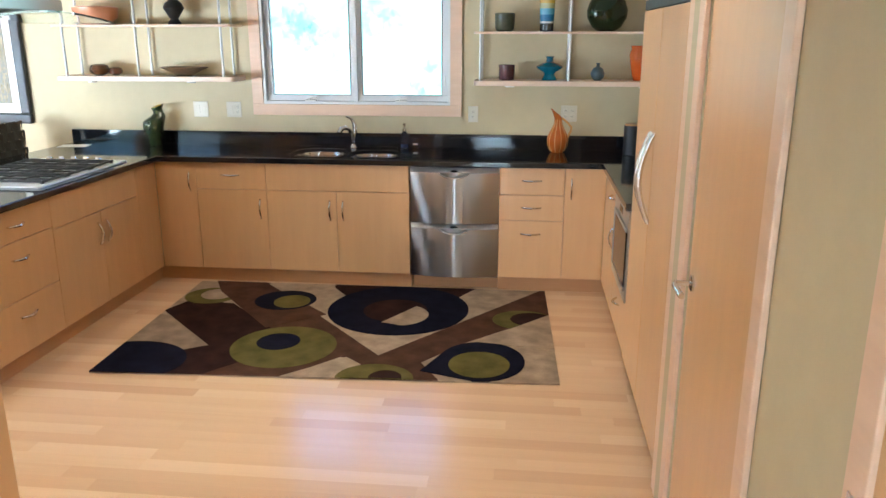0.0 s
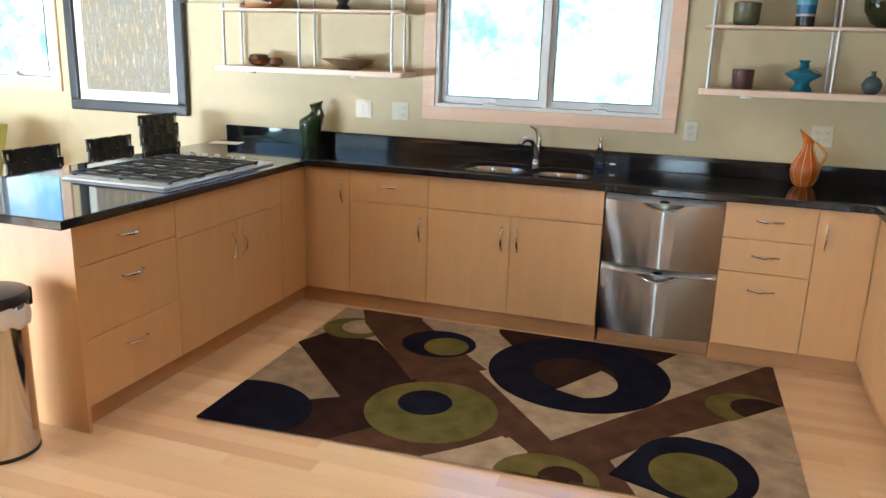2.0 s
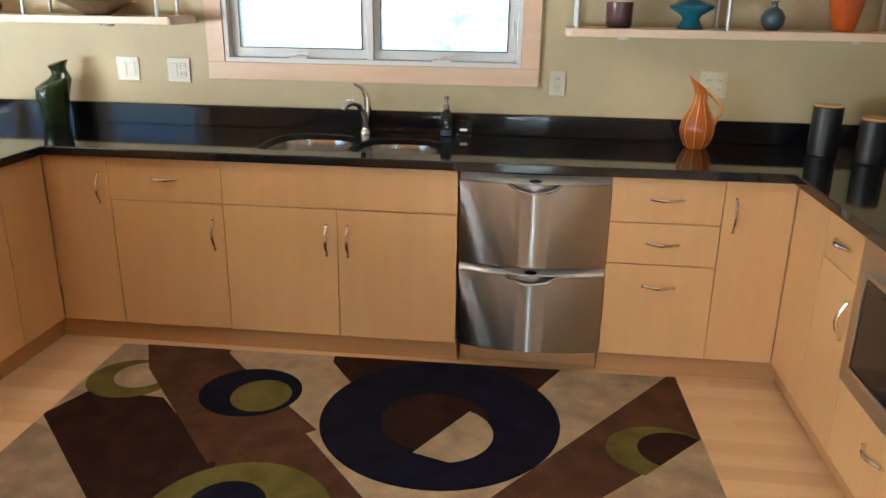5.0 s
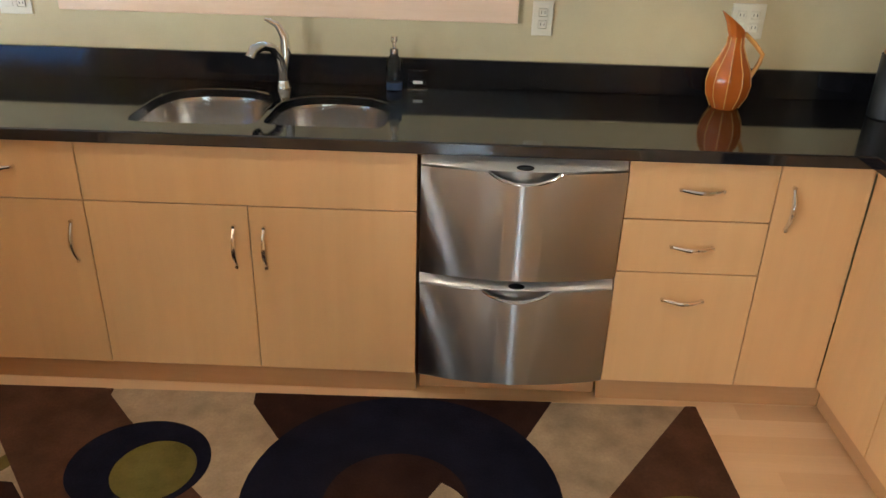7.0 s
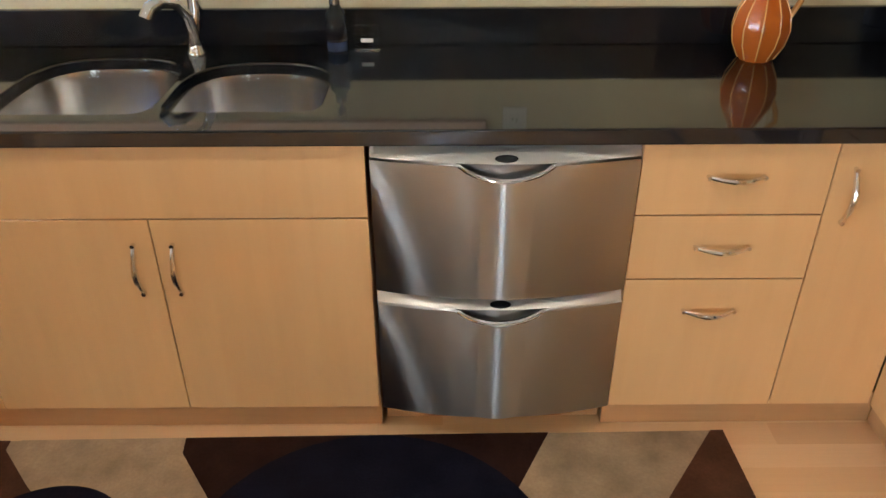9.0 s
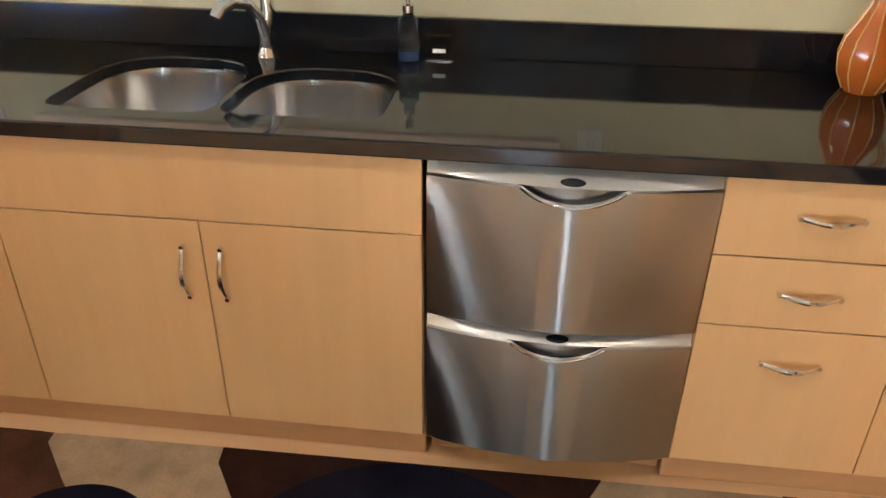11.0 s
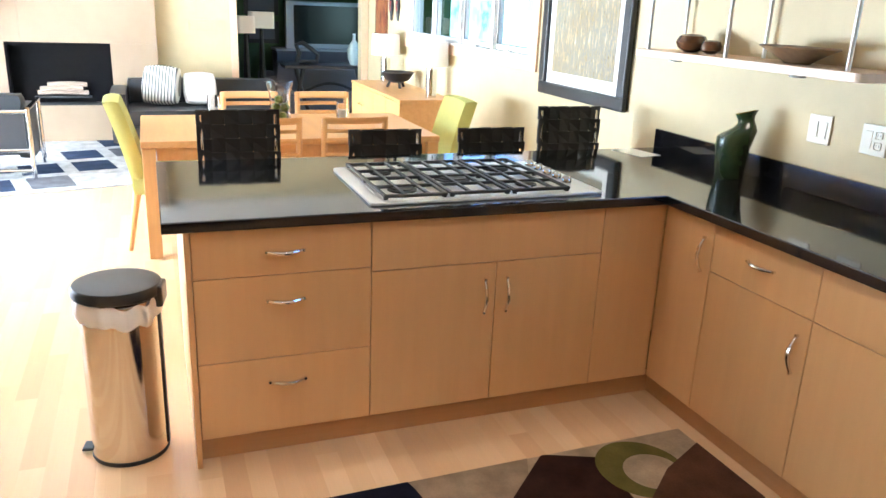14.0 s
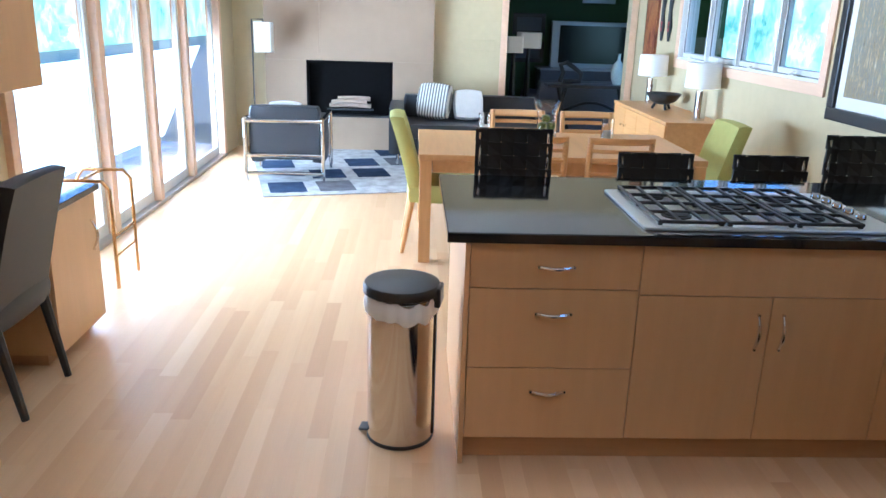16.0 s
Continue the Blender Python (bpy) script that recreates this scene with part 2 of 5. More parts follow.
# ---- building blocks ----
def link(name, bm, mat, parent=None, label="", smooth=False):
    me = bpy.data.meshes.new(name)
    bmesh.ops.recalc_face_normals(bm, faces=bm.faces)
    bm.to_mesh(me)
    bm.free()
    me.materials.append(mat)
    if smooth:
        me.shade_smooth()
        me.set_sharp_from_angle(angle=radians(42))
    ob = new(name, me)
    if parent:
        ob.parent = parent
    if label:
        ob["label"] = label
    return ob


def part(name, bm, mat, parent, label="", smooth=False):
    return link(name, bm, mat, parent, label, smooth)


def thing(name, x, y, z=0.0, rz=0.0, label="", category="", group="", kind=""):
    ob = new(name)
    ob.matrix_world = pose(x, y, z, 0, 0, rz)
    return tagged(ob, label, category, group, kind)


def box(x0, x1, y0, y1, z0, z1, bevel=0.0, bm=None, segments=2):
    own = bmesh.new()
    bmesh.ops.create_cube(own, size=1.0, matrix=Matrix.LocRotScale(((x0 + x1) / 2, (y0 + y1) / 2, (z0 + z1) / 2), None, (x1 - x0, y1 - y0, z1 - z0)))
    if bevel:
        bmesh.ops.bevel(own, geom=own.edges[:], offset=bevel, segments=segments, profile=0.5, affect="EDGES")
    return own if bm is None else merge(bm, own)


def merge(bm, own, m=None):
    me = bpy.data.meshes.new("scrap")
    if m is not None:
        bmesh.ops.transform(own, matrix=m, verts=own.verts)
    own.to_mesh(me)
    own.free()
    bm.from_mesh(me)
    bpy.data.meshes.remove(me)
    return bm


def lathe(profile, steps=32, squash=1.0):
    """A turned shape from (radius, height) pairs."""
    bm = bmesh.new()
    rings = []
    for r, z in profile:
        if r < 1e-5:
            rings.append([bm.verts.new((0, 0, z))])
        else:
            rings.append([bm.verts.new((r * math.cos(a), squash * r * math.sin(a), z)) for a in (2 * math.pi * i / steps for i in range(steps))])
    for a, b in zip(rings, rings[1:]):
        for i in range(steps):
            j = (i + 1) % steps
            if len(a) == 1 and len(b) == 1:
                continue
            if len(a) == 1:
                bm.faces.new((a[0], b[i], b[j]))
            elif len(b) == 1:
                bm.faces.new((a[i], a[j], b[0]))
            else:
                bm.faces.new((a[i], a[j], b[j], b[i]))
    return bm


def tube(points, radius, steps=10, flat=1.0):
    """A rod along points, with closed ends; radius may be a list."""
    pts = [Vector(p) for p in points]
    radii = radius if isinstance(radius, (list, tuple)) else [radius] * len(pts)
    bm, rings = bmesh.new(), []
    side = None
    for i, p in enumerate(pts):
        d = (pts[min(i + 1, len(pts) - 1)] - pts[max(i - 1, 0)]).normalized()
        if side is None:
            side = d.orthogonal().normalized()
        side = (side - d * side.dot(d)).normalized()
        up = d.cross(side)
        rings.append([bm.verts.new(p + radii[i] * (math.cos(a) * side + flat * math.sin(a) * up)) for a in (2 * math.pi * k / steps for k in range(steps))])
    for a, b in zip(rings, rings[1:]):
        for k in range(steps):
            bm.faces.new((a[k], a[(k + 1) % steps], b[(k + 1) % steps], b[k]))
    bm.faces.new(rings[0][::-1])
    bm.faces.new(rings[-1])
    return bm


def arc(p, q, bow, n=10):
    """Points from p to q, bowed by the vector bow in the middle."""
    p, q, bow = Vector(p), Vector(q), Vector(bow)
    return [p.lerp(q, i / n) + bow * math.sin(math.pi * i / n) for i in range(n + 1)]


def prism(outline, z0, z1, holes=(), bevel=0.0):
    """A slab over an outline with holes."""
    bm = bmesh.new()
    for loop in (outline, *holes):
        vs = [bm.verts.new((x, y, z0)) for x, y in loop]
        for i in range(len(vs)):
            bm.edges.new((vs[i], vs[(i + 1) % len(vs)]))
    if holes:
        bmesh.ops.triangle_fill(bm, use_beauty=True, use_dissolve=False, edges=bm.edges[:])
    else:
        bm.faces.new(bm.verts[:])
    got = bmesh.ops.extrude_face_region(bm, geom=bm.faces[:])
    bmesh.ops.translate(bm, vec=(0, 0, z1 - z0), verts=[v for v in got["geom"] if isinstance(v, bmesh.types.BMVert)])
    bmesh.ops.recalc_face_normals(bm, faces=bm.faces)
    if bevel:
        rim = [e for e in bm.edges if len(e.link_faces) == 2 and e.calc_face_angle() > 0.7 and abs(e.verts[0].co.z - e.verts[1].co.z) < 1e-6]
        bmesh.ops.bevel(bm, geom=rim, offset=bevel, segments=2, profile=0.5, affect="EDGES")
    return bm


def rounded(x0, x1, y0, y1, r, n=6):
    out = []
    for cx, cy, a0 in ((x1 - r, y1 - r, 0), (x0 + r, y1 - r, 90), (x0 + r, y0 + r, 180), (x1 - r, y0 + r, 270)):
        out += [(cx + r * math.cos(radians(a0 + 90 * i / n)), cy + r * math.sin(radians(a0 + 90 * i / n))) for i in range(n + 1)]
    return out


def cushion(x0, x1, y0, y1, z0, z1, puff=0.3, n=8):
    """A soft rounded block."""
    bm = bmesh.new()
    bmesh.ops.create_cube(bm, size=2.0)
    bmesh.ops.subdivide_edges(bm, edges=bm.edges[:], cuts=n - 1, use_grid_fill=True)
    for v in bm.verts:
        c = v.co.copy()
        s = Vector([x * math.sqrt(max(0, 1 - puff * (y * y + z * z) / 2 + puff * puff * y * y * z * z / 3)) for x, y, z in ((c.x, c.y, c.z), (c.y, c.x, c.z), (c.z, c.x, c.y))])
        v.co = Vector(((x0 + x1) / 2 + s.x * (x1 - x0) / 2, (y0 + y1) / 2 + s.y * (y1 - y0) / 2, (z0 + z1) / 2 + s.z * (z1 - z0) / 2))
    return bm


def wall(name, x0, x1, y0, y1, z0, z1, mat=None, label="cream painted plaster wall"):
    ob = link(name, box(x0, x1, y0, y1, z0, z1), mat or WALL)
    return tagged(ob, label, "wall", "", "structure")


# ---- setting ----
H = 2.6
YW, XR = 0.62, 3.742
# window wall, built round its two openings
KW = (0.61, 2.027, 1.226, 2.24)
DW = (-5.35, -2.505, 1.262, 2.24)
for x0, x1, z0, z1 in ((-7.1, DW[0], 0, H), (DW[0], DW[1], 0, DW[2]), (DW[0], DW[1], DW[3], H), (DW[1], KW[0], 0, H),
                       (KW[0], KW[1], 0, KW[2]), (KW[0], KW[1], KW[3], H), (KW[1], XR + 0.15, 0, H)):
    wall("wall_north", x0, x1, YW, YW + 0.15, z0, z1)
wall("wall_east", XR, XR + 0.15, -2.44, YW, 0, H)
# hall wall with its door
HX = 3.12
PY = -4.2
DY0, DY1 = -3.42, -2.68
for y0, y1, z0, z1 in ((-6.6, DY0, 0, H), (DY0, DY1, 2.04, H), (DY1, -2.44, 0, H)):
    wall("wall_hall_east", HX, HX + 0.12, y0, y1, z0, z1)
wall("wall_hall_return", HX + 0.12, XR + 0.15, -2.56, -2.44, 0, H)
for x0, x1, z0 in ((0.95, 1.62, 0), (1.62, 2.42, 2.05), (2.42, HX + 0.12, 0)):
    wall("wall_hall_south", x0, x1, -6.72, -6.6, z0, H)
wall("wall_hall_west", 0.83, 0.95, -6.72, PY - 0.02, 0, H)
wall("wall_nook_south", -1.6, 0.83, PY - 0.15, PY - 0.02, 0, H)
PD = (-6.3, -1.6, 2.1)
FX = -6.95
wall("wall_patio_end", FX - 0.15, PD[0], PY - 0.15, PY, 0, H)
wall("wall_patio_top", PD[0], PD[1], PY - 0.15, PY, PD[2], H)
for y0, y1, z0, z1 in ((PY, -0.94, 0, H), (-0.94, 0.53, 2.1, H), (0.53, YW, 0, H)):
    wall("wall_west", FX - 0.15, FX, y0, y1, z0, z1)
# room beyond the opening
wall("wall_den_west", -9.78, -9.66, -3.0, 1.75, 0, H, GREEN_WALL, "dark green painted wall")
wall("wall_den_south", -9.66, FX - 0.15, -3.0, -2.88, 0, H, GREEN_WALL, "dark green painted wall")
wall("wall_den_north", -9.66, FX - 0.15, 1.63, 1.75, 0, H, GREEN_WALL, "dark green painted wall")
tagged(link("ceiling", box(-9.78, XR + 0.15, -6.72, 1.75, H, H + 0.12), CEILING), "off-white painted ceiling", "ceiling", "", "structure")
tagged(link("ground", box(-60, 60, -60, 60, -0.5, -0.14), speckled("lawn", (0.10, 0.16, 0.05), (0.06, 0.11, 0.03), 9, 0.9, 0.8, 0.3)), "green lawn round the house", "ground", "", "structure")
tagged(link("patio", box(-58, 6, -14.9, PY - 0.16, -0.13, -0.03), speckled("pale_paving", (0.66, 0.65, 0.62), (0.56, 0.55, 0.52), 6, 0.8, 0.7, 0.2)), "pale sunlit stone patio outside the glass doors", "patio", "", "structure")
OUT_A, OUT_B = outdoors("glowing_foliage_north", 7.5), outdoors("glowing_foliage_patio", 8.0)
# Sheets that glow in place of daylit trees.
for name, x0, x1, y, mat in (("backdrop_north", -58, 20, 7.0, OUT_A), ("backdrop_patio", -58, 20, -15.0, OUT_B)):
    tagged(link(name, box(x0, x1, y, y + 0.05, -0.3, 9), mat), "glowing backdrop of green trees with painted daylight haze", "backdrop", "", "structure")


def casement(name, x0, x1, z0, z1, leaves, label):
    """A window in the north wall: trim, jambs, sashes with panes and cranks."""
    t = thing(name, (x0 + x1) / 2, YW, z0, 0, label, "window", "", "structure")
    w, h = (x1 - x0) / 2, z1 - z0
    f = part("window_trim", box(-w - 0.085, w + 0.085, -0.02, -0.001, -0.082, 0.0, 0.003), TRIM, t, "pale maple trim")
    part("window_trim", box(-w - 0.085, w + 0.085, -0.02, -0.001, h, h + 0.082, 0.003), TRIM, t, "pale maple trim")
    for s in (-1, 1):
        a, b = sorted((s * w, s * (w + 0.085)))
        part("window_trim", box(a, b, -0.0195, -0.001, 0.0, h, 0.003), TRIM, t, "pale maple trim")
    bm = box(-w, w, -0.012, 0.15, 0.0, 0.022, 0.002)
    box(-w, w, -0.012, 0.15, h - 0.022, h, 0.002, bm)
    for s in (-1, 1):
        a, b = sorted((s * w, s * (w - 0.022)))
        box(a, b, -0.0115, 0.15, 0.022, h - 0.022, 0.002, bm)
    part("window_frame", bm, WHITE_PAINT, t, "white painted frame")
    step = (2 * w - 0.044) / leaves
    for i in range(leaves):
        a, b = -w + 0.022 + i * step + 0.003, -w + 0.022 + (i + 1) * step - 0.003
        if i:
            part("mullion", box(a - 0.018, a + 0.012, -0.004, 0.055, 0.022, h - 0.022, 0.002), WHITE_PAINT, t)
        bm = box(a, b, 0.03, 0.075, 0.024, 0.07, 0.003)
        box(a, b, 0.03, 0.075, h - 0.07, h - 0.024, 0.003, bm)
        for p, q in ((a, a + 0.045), (b - 0.045, b)):
            box(p, q, 0.0305, 0.0745, 0.07, h - 0.07, 0.003, bm)
        s = part("sash", bm, WHITE_PAINT, t, "white sash")
        g = part("pane", box(a + 0.045, b - 0.045, 0.05, 0.055, 0.07, h - 0.07), PANE, t)
        g.visible_shadow = False
        bm = bmesh.new()
        for c in (a + 0.041, b - 0.045):
            box(c, c + 0.004, 0.024, 0.0305, 0.066, h - 0.066, 0, bm)
        box(a + 0.045, b - 0.045, 0.024, 0.0305, 0.066, 0.07, 0, bm)
        part("gasket", bm, BLACK, t, "dark sealing line")
        bm = box((a + b) / 2 - 0.045, (a + b) / 2 + 0.045, -0.03, 0.0, 0.022, 0.034, 0.004)
        merge(bm, tube([((a + b) / 2 - 0.01, -0.02, 0.034), ((a + b) / 2 + 0.0, -0.024, 0.05), ((a + b) / 2 + 0.05, -0.026, 0.05)], 0.007))
        part("crank", bm, WHITE_PLASTIC, t, "folded white crank handle")
        part("latch", box(b - 0.025, b - 0.013, 0.012, 0.03, 0.14, 0.21, 0.003), WHITE_PLASTIC, t)
    return t


casement("window_1", *KW, 2, "white double casement window with pale maple trim over the sink")
casement("window_2", *DW, 4, "long row of white casement windows with maple trim")


# ---- kitchen cabinets ----
ZB, ZT = 0.105, 0.872


def handle(parent, x, z, length, upright, y=0.0):
    """A slim bow handle, thick in the middle, on two feet."""
    h = length / 2
    n = 10
    if upright:
        pts = [(x, y - 0.004 - 0.026 * math.sin(math.pi * i / n), z - h + length * i / n) for i in range(n + 1)]
    else:
        pts = [(x - h + length * i / n, y - 0.004 - 0.026 * math.sin(math.pi * i / n), z) for i in range(n + 1)]
    bm = tube(pts, [0.005 + 0.003 * math.sin(math.pi * i / n) for i in range(n + 1)], 8)
    for p in (pts[0], pts[-1]):
        merge(bm, tube([(p[0], y + 0.001, p[2]), (p[0], y - 0.012, p[2])], 0.0055, 8))
    return part("handle", bm, NICKEL, parent, "curved satin nickel handle", True)


def cabinet(name, x, y, rz, width, fronts, label, depth=0.6, top=ZT, kick=True, body_top=None, lead=0.0, tail=0.0):
    t = thing(name, x, y, 0, rz, label, "cabinet", "base cabinets")
    part("body", box(0.001, width - 0.001, 0.022, depth, ZB, body_top or top), MAPLE, t)
    if kick:
        part("toe_kick", box(0.0 - lead, width + tail, 0.045, 0.06, 0.002, ZB - 0.001), MAPLE_KICK_SHADED, t, "redder maple toe kick with shade in its colour")
    for kind, x0, x1, z0, z1, grip in fronts:
        f = part(kind, box(x0 + 0.0016, x1 - 0.0016, 0.0, 0.02, z0 + 0.0016, z1 - 0.0016, 0.0012, None, 1), MAPLE, t)
        cx, cz = (x0 + x1) / 2, (z0 + z1) / 2
        if grip == "h":
            handle(f, cx, z1 - (0.085 if z1 - z0 < 0.25 else 0.092), 0.125, False)
        elif grip == "l":
            handle(f, x0 + 0.046, z1 - 0.135, 0.135, True)
        elif grip == "r":
            handle(f, x1 - 0.046, z1 - 0.135, 0.135, True)
    return t


S1 = 0.685
cabinet("base_cabinet", 0.0, 0, 0, 0.296, [("door", 0.0, 0.296, ZB, ZT, "r")], "narrow maple base cabinet with one tall door", lead=0.044)
cabinet("base_cabinet", 0.296, 0, 0, 0.503, [("drawer_front", 0, 0.503, S1, ZT, "h"), ("door", 0, 0.503, ZB, S1, "r")], "maple base cabinet with a drawer over a door")
cabinet("sink_cabinet", 0.799, 0, 0, 1.008, [("false_front", 0, 1.008, S1, ZT, ""), ("door", 0, 0.497, ZB, S1, "r"), ("door", 0.497, 1.008, ZB, S1, "l")], "wide maple sink cabinet with two doors", 0.6, ZT, True, 0.66)
cabinet("drawer_cabinet", 2.42, 0, 0, 0.436, [("drawer_front", 0, 0.436, 0.688, ZT, "h"), ("drawer_front", 0, 0.436, 0.512, 0.688, "h"), ("drawer_front", 0, 0.436, ZB, 0.512, "h")], "maple drawer cabinet with three drawers beside the dishwasher")
cabinet("base_cabinet", 2.856, 0, 0, 0.272, [("door", 0, 0.272, ZB, ZT, "l")], "narrow maple corner cabinet with one tall door", tail=0.044)
# peninsula
cabinet("drawer_cabinet", 0, -1.846, 90, 0.609, [("drawer_front", 0, 0.609, 0.703, ZT, "h"), ("drawer_front", 0, 0.609, 0.395, 0.703, "h"), ("drawer_front", 0, 0.609, ZB, 0.395, "h")], "maple peninsula cabinet with three wide drawers")
cabinet("cooktop_cabinet", 0, -1.237, 90, 0.946, [("false_front", 0, 0.946, S1, ZT, ""), ("door", 0, 0.491, ZB, S1, "r"), ("door", 0.491, 0.946, ZB, S1, "l")], "wide maple cabinet with two doors under the cooktop")
cabinet("corner_cabinet", 0, -0.291, 90, 0.289, [("panel", 0, 0.289, ZB, ZT, "")], "plain maple corner panel of the peninsula", 0.28, tail=0.046)
t = thing("peninsula_end_panel", -0.5, -1.856, 0, 0, "plain maple end panel of the peninsula reaching the floor", "panel")
part("panel", box(-0.5, 0.512, -0.009, 0.009, 0.001, ZT, 0.0015), MAPLE, t)
t = thing("peninsula_back_panel", -0.62, -0.9, 0, 0, "plain maple back panel under the breakfast bar", "panel")
part("panel", box(-0.01, 0.008, -0.945, 1.5, 0.001, ZT), MAPLE, t)
# right run
cabinet("base_cabinet", 3.128, -0.002, -90, 0.66, [("filler", 0, 0.34, ZB, ZT, ""), ("drawer_front", 0.34, 0.66, 0.70, ZT, "h"), ("door", 0.34, 0.66, ZB, 0.70, "r")], "maple base cabinet with a small drawer over a door", 0.6, lead=0.044)
t = cabinet("microwave_cabinet", 3.128, -0.662, -90, 0.62, [("drawer_front", 0, 0.62, ZB, 0.385, "h")], "maple cabinet with one drawer under the built-in microwave", 0.6)
mw = thing("built_in_microwave", 3.128, -0.662, 0.385, -90, "stainless built-in microwave oven with a dark window", "microwave")
part("front_frame", box(0.004, 0.616, -0.012, 0.02, 0.004, 0.484, 0.004), STEEL, mw, "brushed stainless frame")
part("door_window", box(0.09, 0.60, -0.020, -0.0125, 0.085, 0.375, 0.006), DARK_GLASS, mw, "dark glass window")
bm = box(0.07, 0.085, -0.024, -0.0125, 0.065, 0.395, 0.003)
box(0.086, 0.604, -0.024, -0.0125, 0.378, 0.395, 0.003, bm)
box(0.086, 0.604, -0.024, -0.0125, 0.065, 0.083, 0.003, bm)
part("door_rim", bm, STEEL, mw)
part("control_strip", box(0.25, 0.37, -0.0145, -0.0125, 0.42, 0.455), DARK_GLASS, mw)

# tall doors of the built-in refrigerator
t = thing("refrigerator_cabinet", 3.128, -1.29, 0, -90, "tall built-in refrigerator behind two maple doors", "refrigerator")
part("body", box(0.0, 1.05, 0.022, 0.62, 0.1, 2.2), MAPLE, t)
part("toe_kick", box(0.0, 1.05, 0.05, 0.065, 0.002, 0.099), BLACK, t, "black recessed kick plate")
for x0, x1 in ((0.0, 0.515), (0.515, 1.05)):
    f = part("door", box(x0 + 0.002, x1 - 0.002, -0.004, 0.02, 0.104, 1.83, 0.002), MAPLE, t, "tall plain maple door")
    hx = x1 - 0.035 if x0 == 0 else x0 + 0.035
    n = 14
    pts = [(hx, -0.010 - 0.05 * math.sin(math.pi * i / n), 0.95 + 0.38 * i / n) for i in range(n + 1)]
    part("handle", tube(pts, [0.009 + 0.003 * math.sin(math.pi * i / n) for i in range(n + 1)], 10), NICKEL, f, "long bowed nickel handle", True)
part("vent_grille", box(0.0, 1.05, -0.002, 0.02, 1.835, 1.875), BLACK, t, "dark vent strip")
part("top_panel", box(0.0, 1.05, -0.004, 0.02, 1.878, 2.2, 0.002), MAPLE, t)

part("side_panel", box(1.052, 1.148, -0.004, 0.62, 0.0, 2.2, 0.002), TRIM, t, "pale maple end panel")

# hall door with lever handle
d = thing("door_1", HX, DY0, 0, -90, "closed glossy maple door with a lever handle", "door", "", "structure")
DWID = DY1 - DY0
part("leaf", box(-DWID + 0.004, -0.004, 0.004, 0.044, 0.006, 2.035, 0.003), MAPLE, d, "glossy pale maple leaf")
bm = box(-0.0, 0.075, -0.018, -0.001, 0, 2.04, 0.004)
part("casing", bm, TRIM, d)
part("casing", box(-DWID - 0.075, -DWID, -0.018, -0.001, 0, 2.04, 0.004), TRIM, d)
part("casing", box(-DWID - 0.075, 0.075, -0.0185, -0.001, 2.04, 2.115, 0.004), TRIM, d)
lv = part("rosette", lathe([(0, 0), (0.026, 0), (0.026, 0.006), (0.012, 0.012), (0.0, 0.012)], 24), NICKEL, d, "round nickel rosette", True)
lv.matrix_local = pose(-DWID + 0.065, 0.004, 0.975, 90)
part("lever", tube([(-DWID + 0.065, 0.0, 0.975), (-DWID + 0.065, -0.05, 0.975), (-DWID + 0.085, -0.056, 0.975), (-DWID + 0.18, -0.052, 0.97)], 0.0095, 10), NICKEL, d, "nickel lever", True)
t = thing("door_2", HX, -4.05, 0, -90, "maple door casing with a strike plate in the hall wall", "door", "", "structure")
part("casing", box(-0.075, 0.0, -0.018, -0.001, 0, 2.04, 0.004), TRIM, t)
part("leaf", box(0.0005, 0.8, -0.008, -0.001, 0.005, 2.04, 0.002), MAPLE, t)
part("strike_plate", box(-0.05, -0.02, -0.0215, -0.0185, 0.95, 1.05, 0.001), NICKEL, t)

g = thing("door_3", 2.02, -6.66, 0, 0, "glazed hall door letting daylight in", "door", "", "structure")
for a, b in ((-0.40, -0.30), (0.30, 0.40)):
    part("stile", box(a, b, -0.02, 0.02, 0.002, 2.049), TRIM, g)
for z0, z1 in ((0.002, 0.16), (1.93, 2.049)):
    part("rail", box(-0.2995, 0.2995, -0.02, 0.02, z0, z1), TRIM, g)
pane = part("pane", box(-0.2995, 0.2995, -0.004, 0.004, 0.161, 1.929), PANE, g)
pane.visible_shadow = False

# ---- worktop with the sink opening ----
def oval(x0, x1, y0, y1, power, n=40):
    cx, cy, a, b = (x0 + x1) / 2, (y0 + y1) / 2, (x1 - x0) / 2, (y1 - y0) / 2
    out = []
    for i in range(n):
        c, s = math.cos(2 * math.pi * i / n), math.sin(2 * math.pi * i / n)
        p = power if s > 0 else 9.0
        out.append((cx + a * math.copysign(abs(c) ** (2 / p), c), cy + b * math.copysign(abs(s) ** (2 / p), s)))
    return out


BASIN_STEEL = speckled("satin_basin_steel", (0.66, 0.65, 0.64), (0.58, 0.57, 0.56), 90, 0.2, 0.8, 0.02, 1.0)
BASINS = ((0.925, 1.315, 0.075, 0.488, 2.7), (1.335, 1.70, 0.085, 0.44, 2.6))
XB = -0.96
t = thing("worktop", 1.3, 0.3, 0.874, 0, "polished black granite worktop round the kitchen", "worktop")
outline = [(0.03, -0.03), (3.097, -0.03), (3.097, -1.283), (XR - 0.002, -1.283), (XR - 0.002, YW - 0.002), (XB, YW - 0.002), (XB, -1.93), (0.03, -1.93)]
bm = prism(outline, 0.876, 0.914, [oval(*b) for b in BASINS], 0.004)
bmesh.ops.translate(bm, vec=(-1.3, -0.3, -0.874), verts=bm.verts)
part("slab", bm, GRANITE, t)
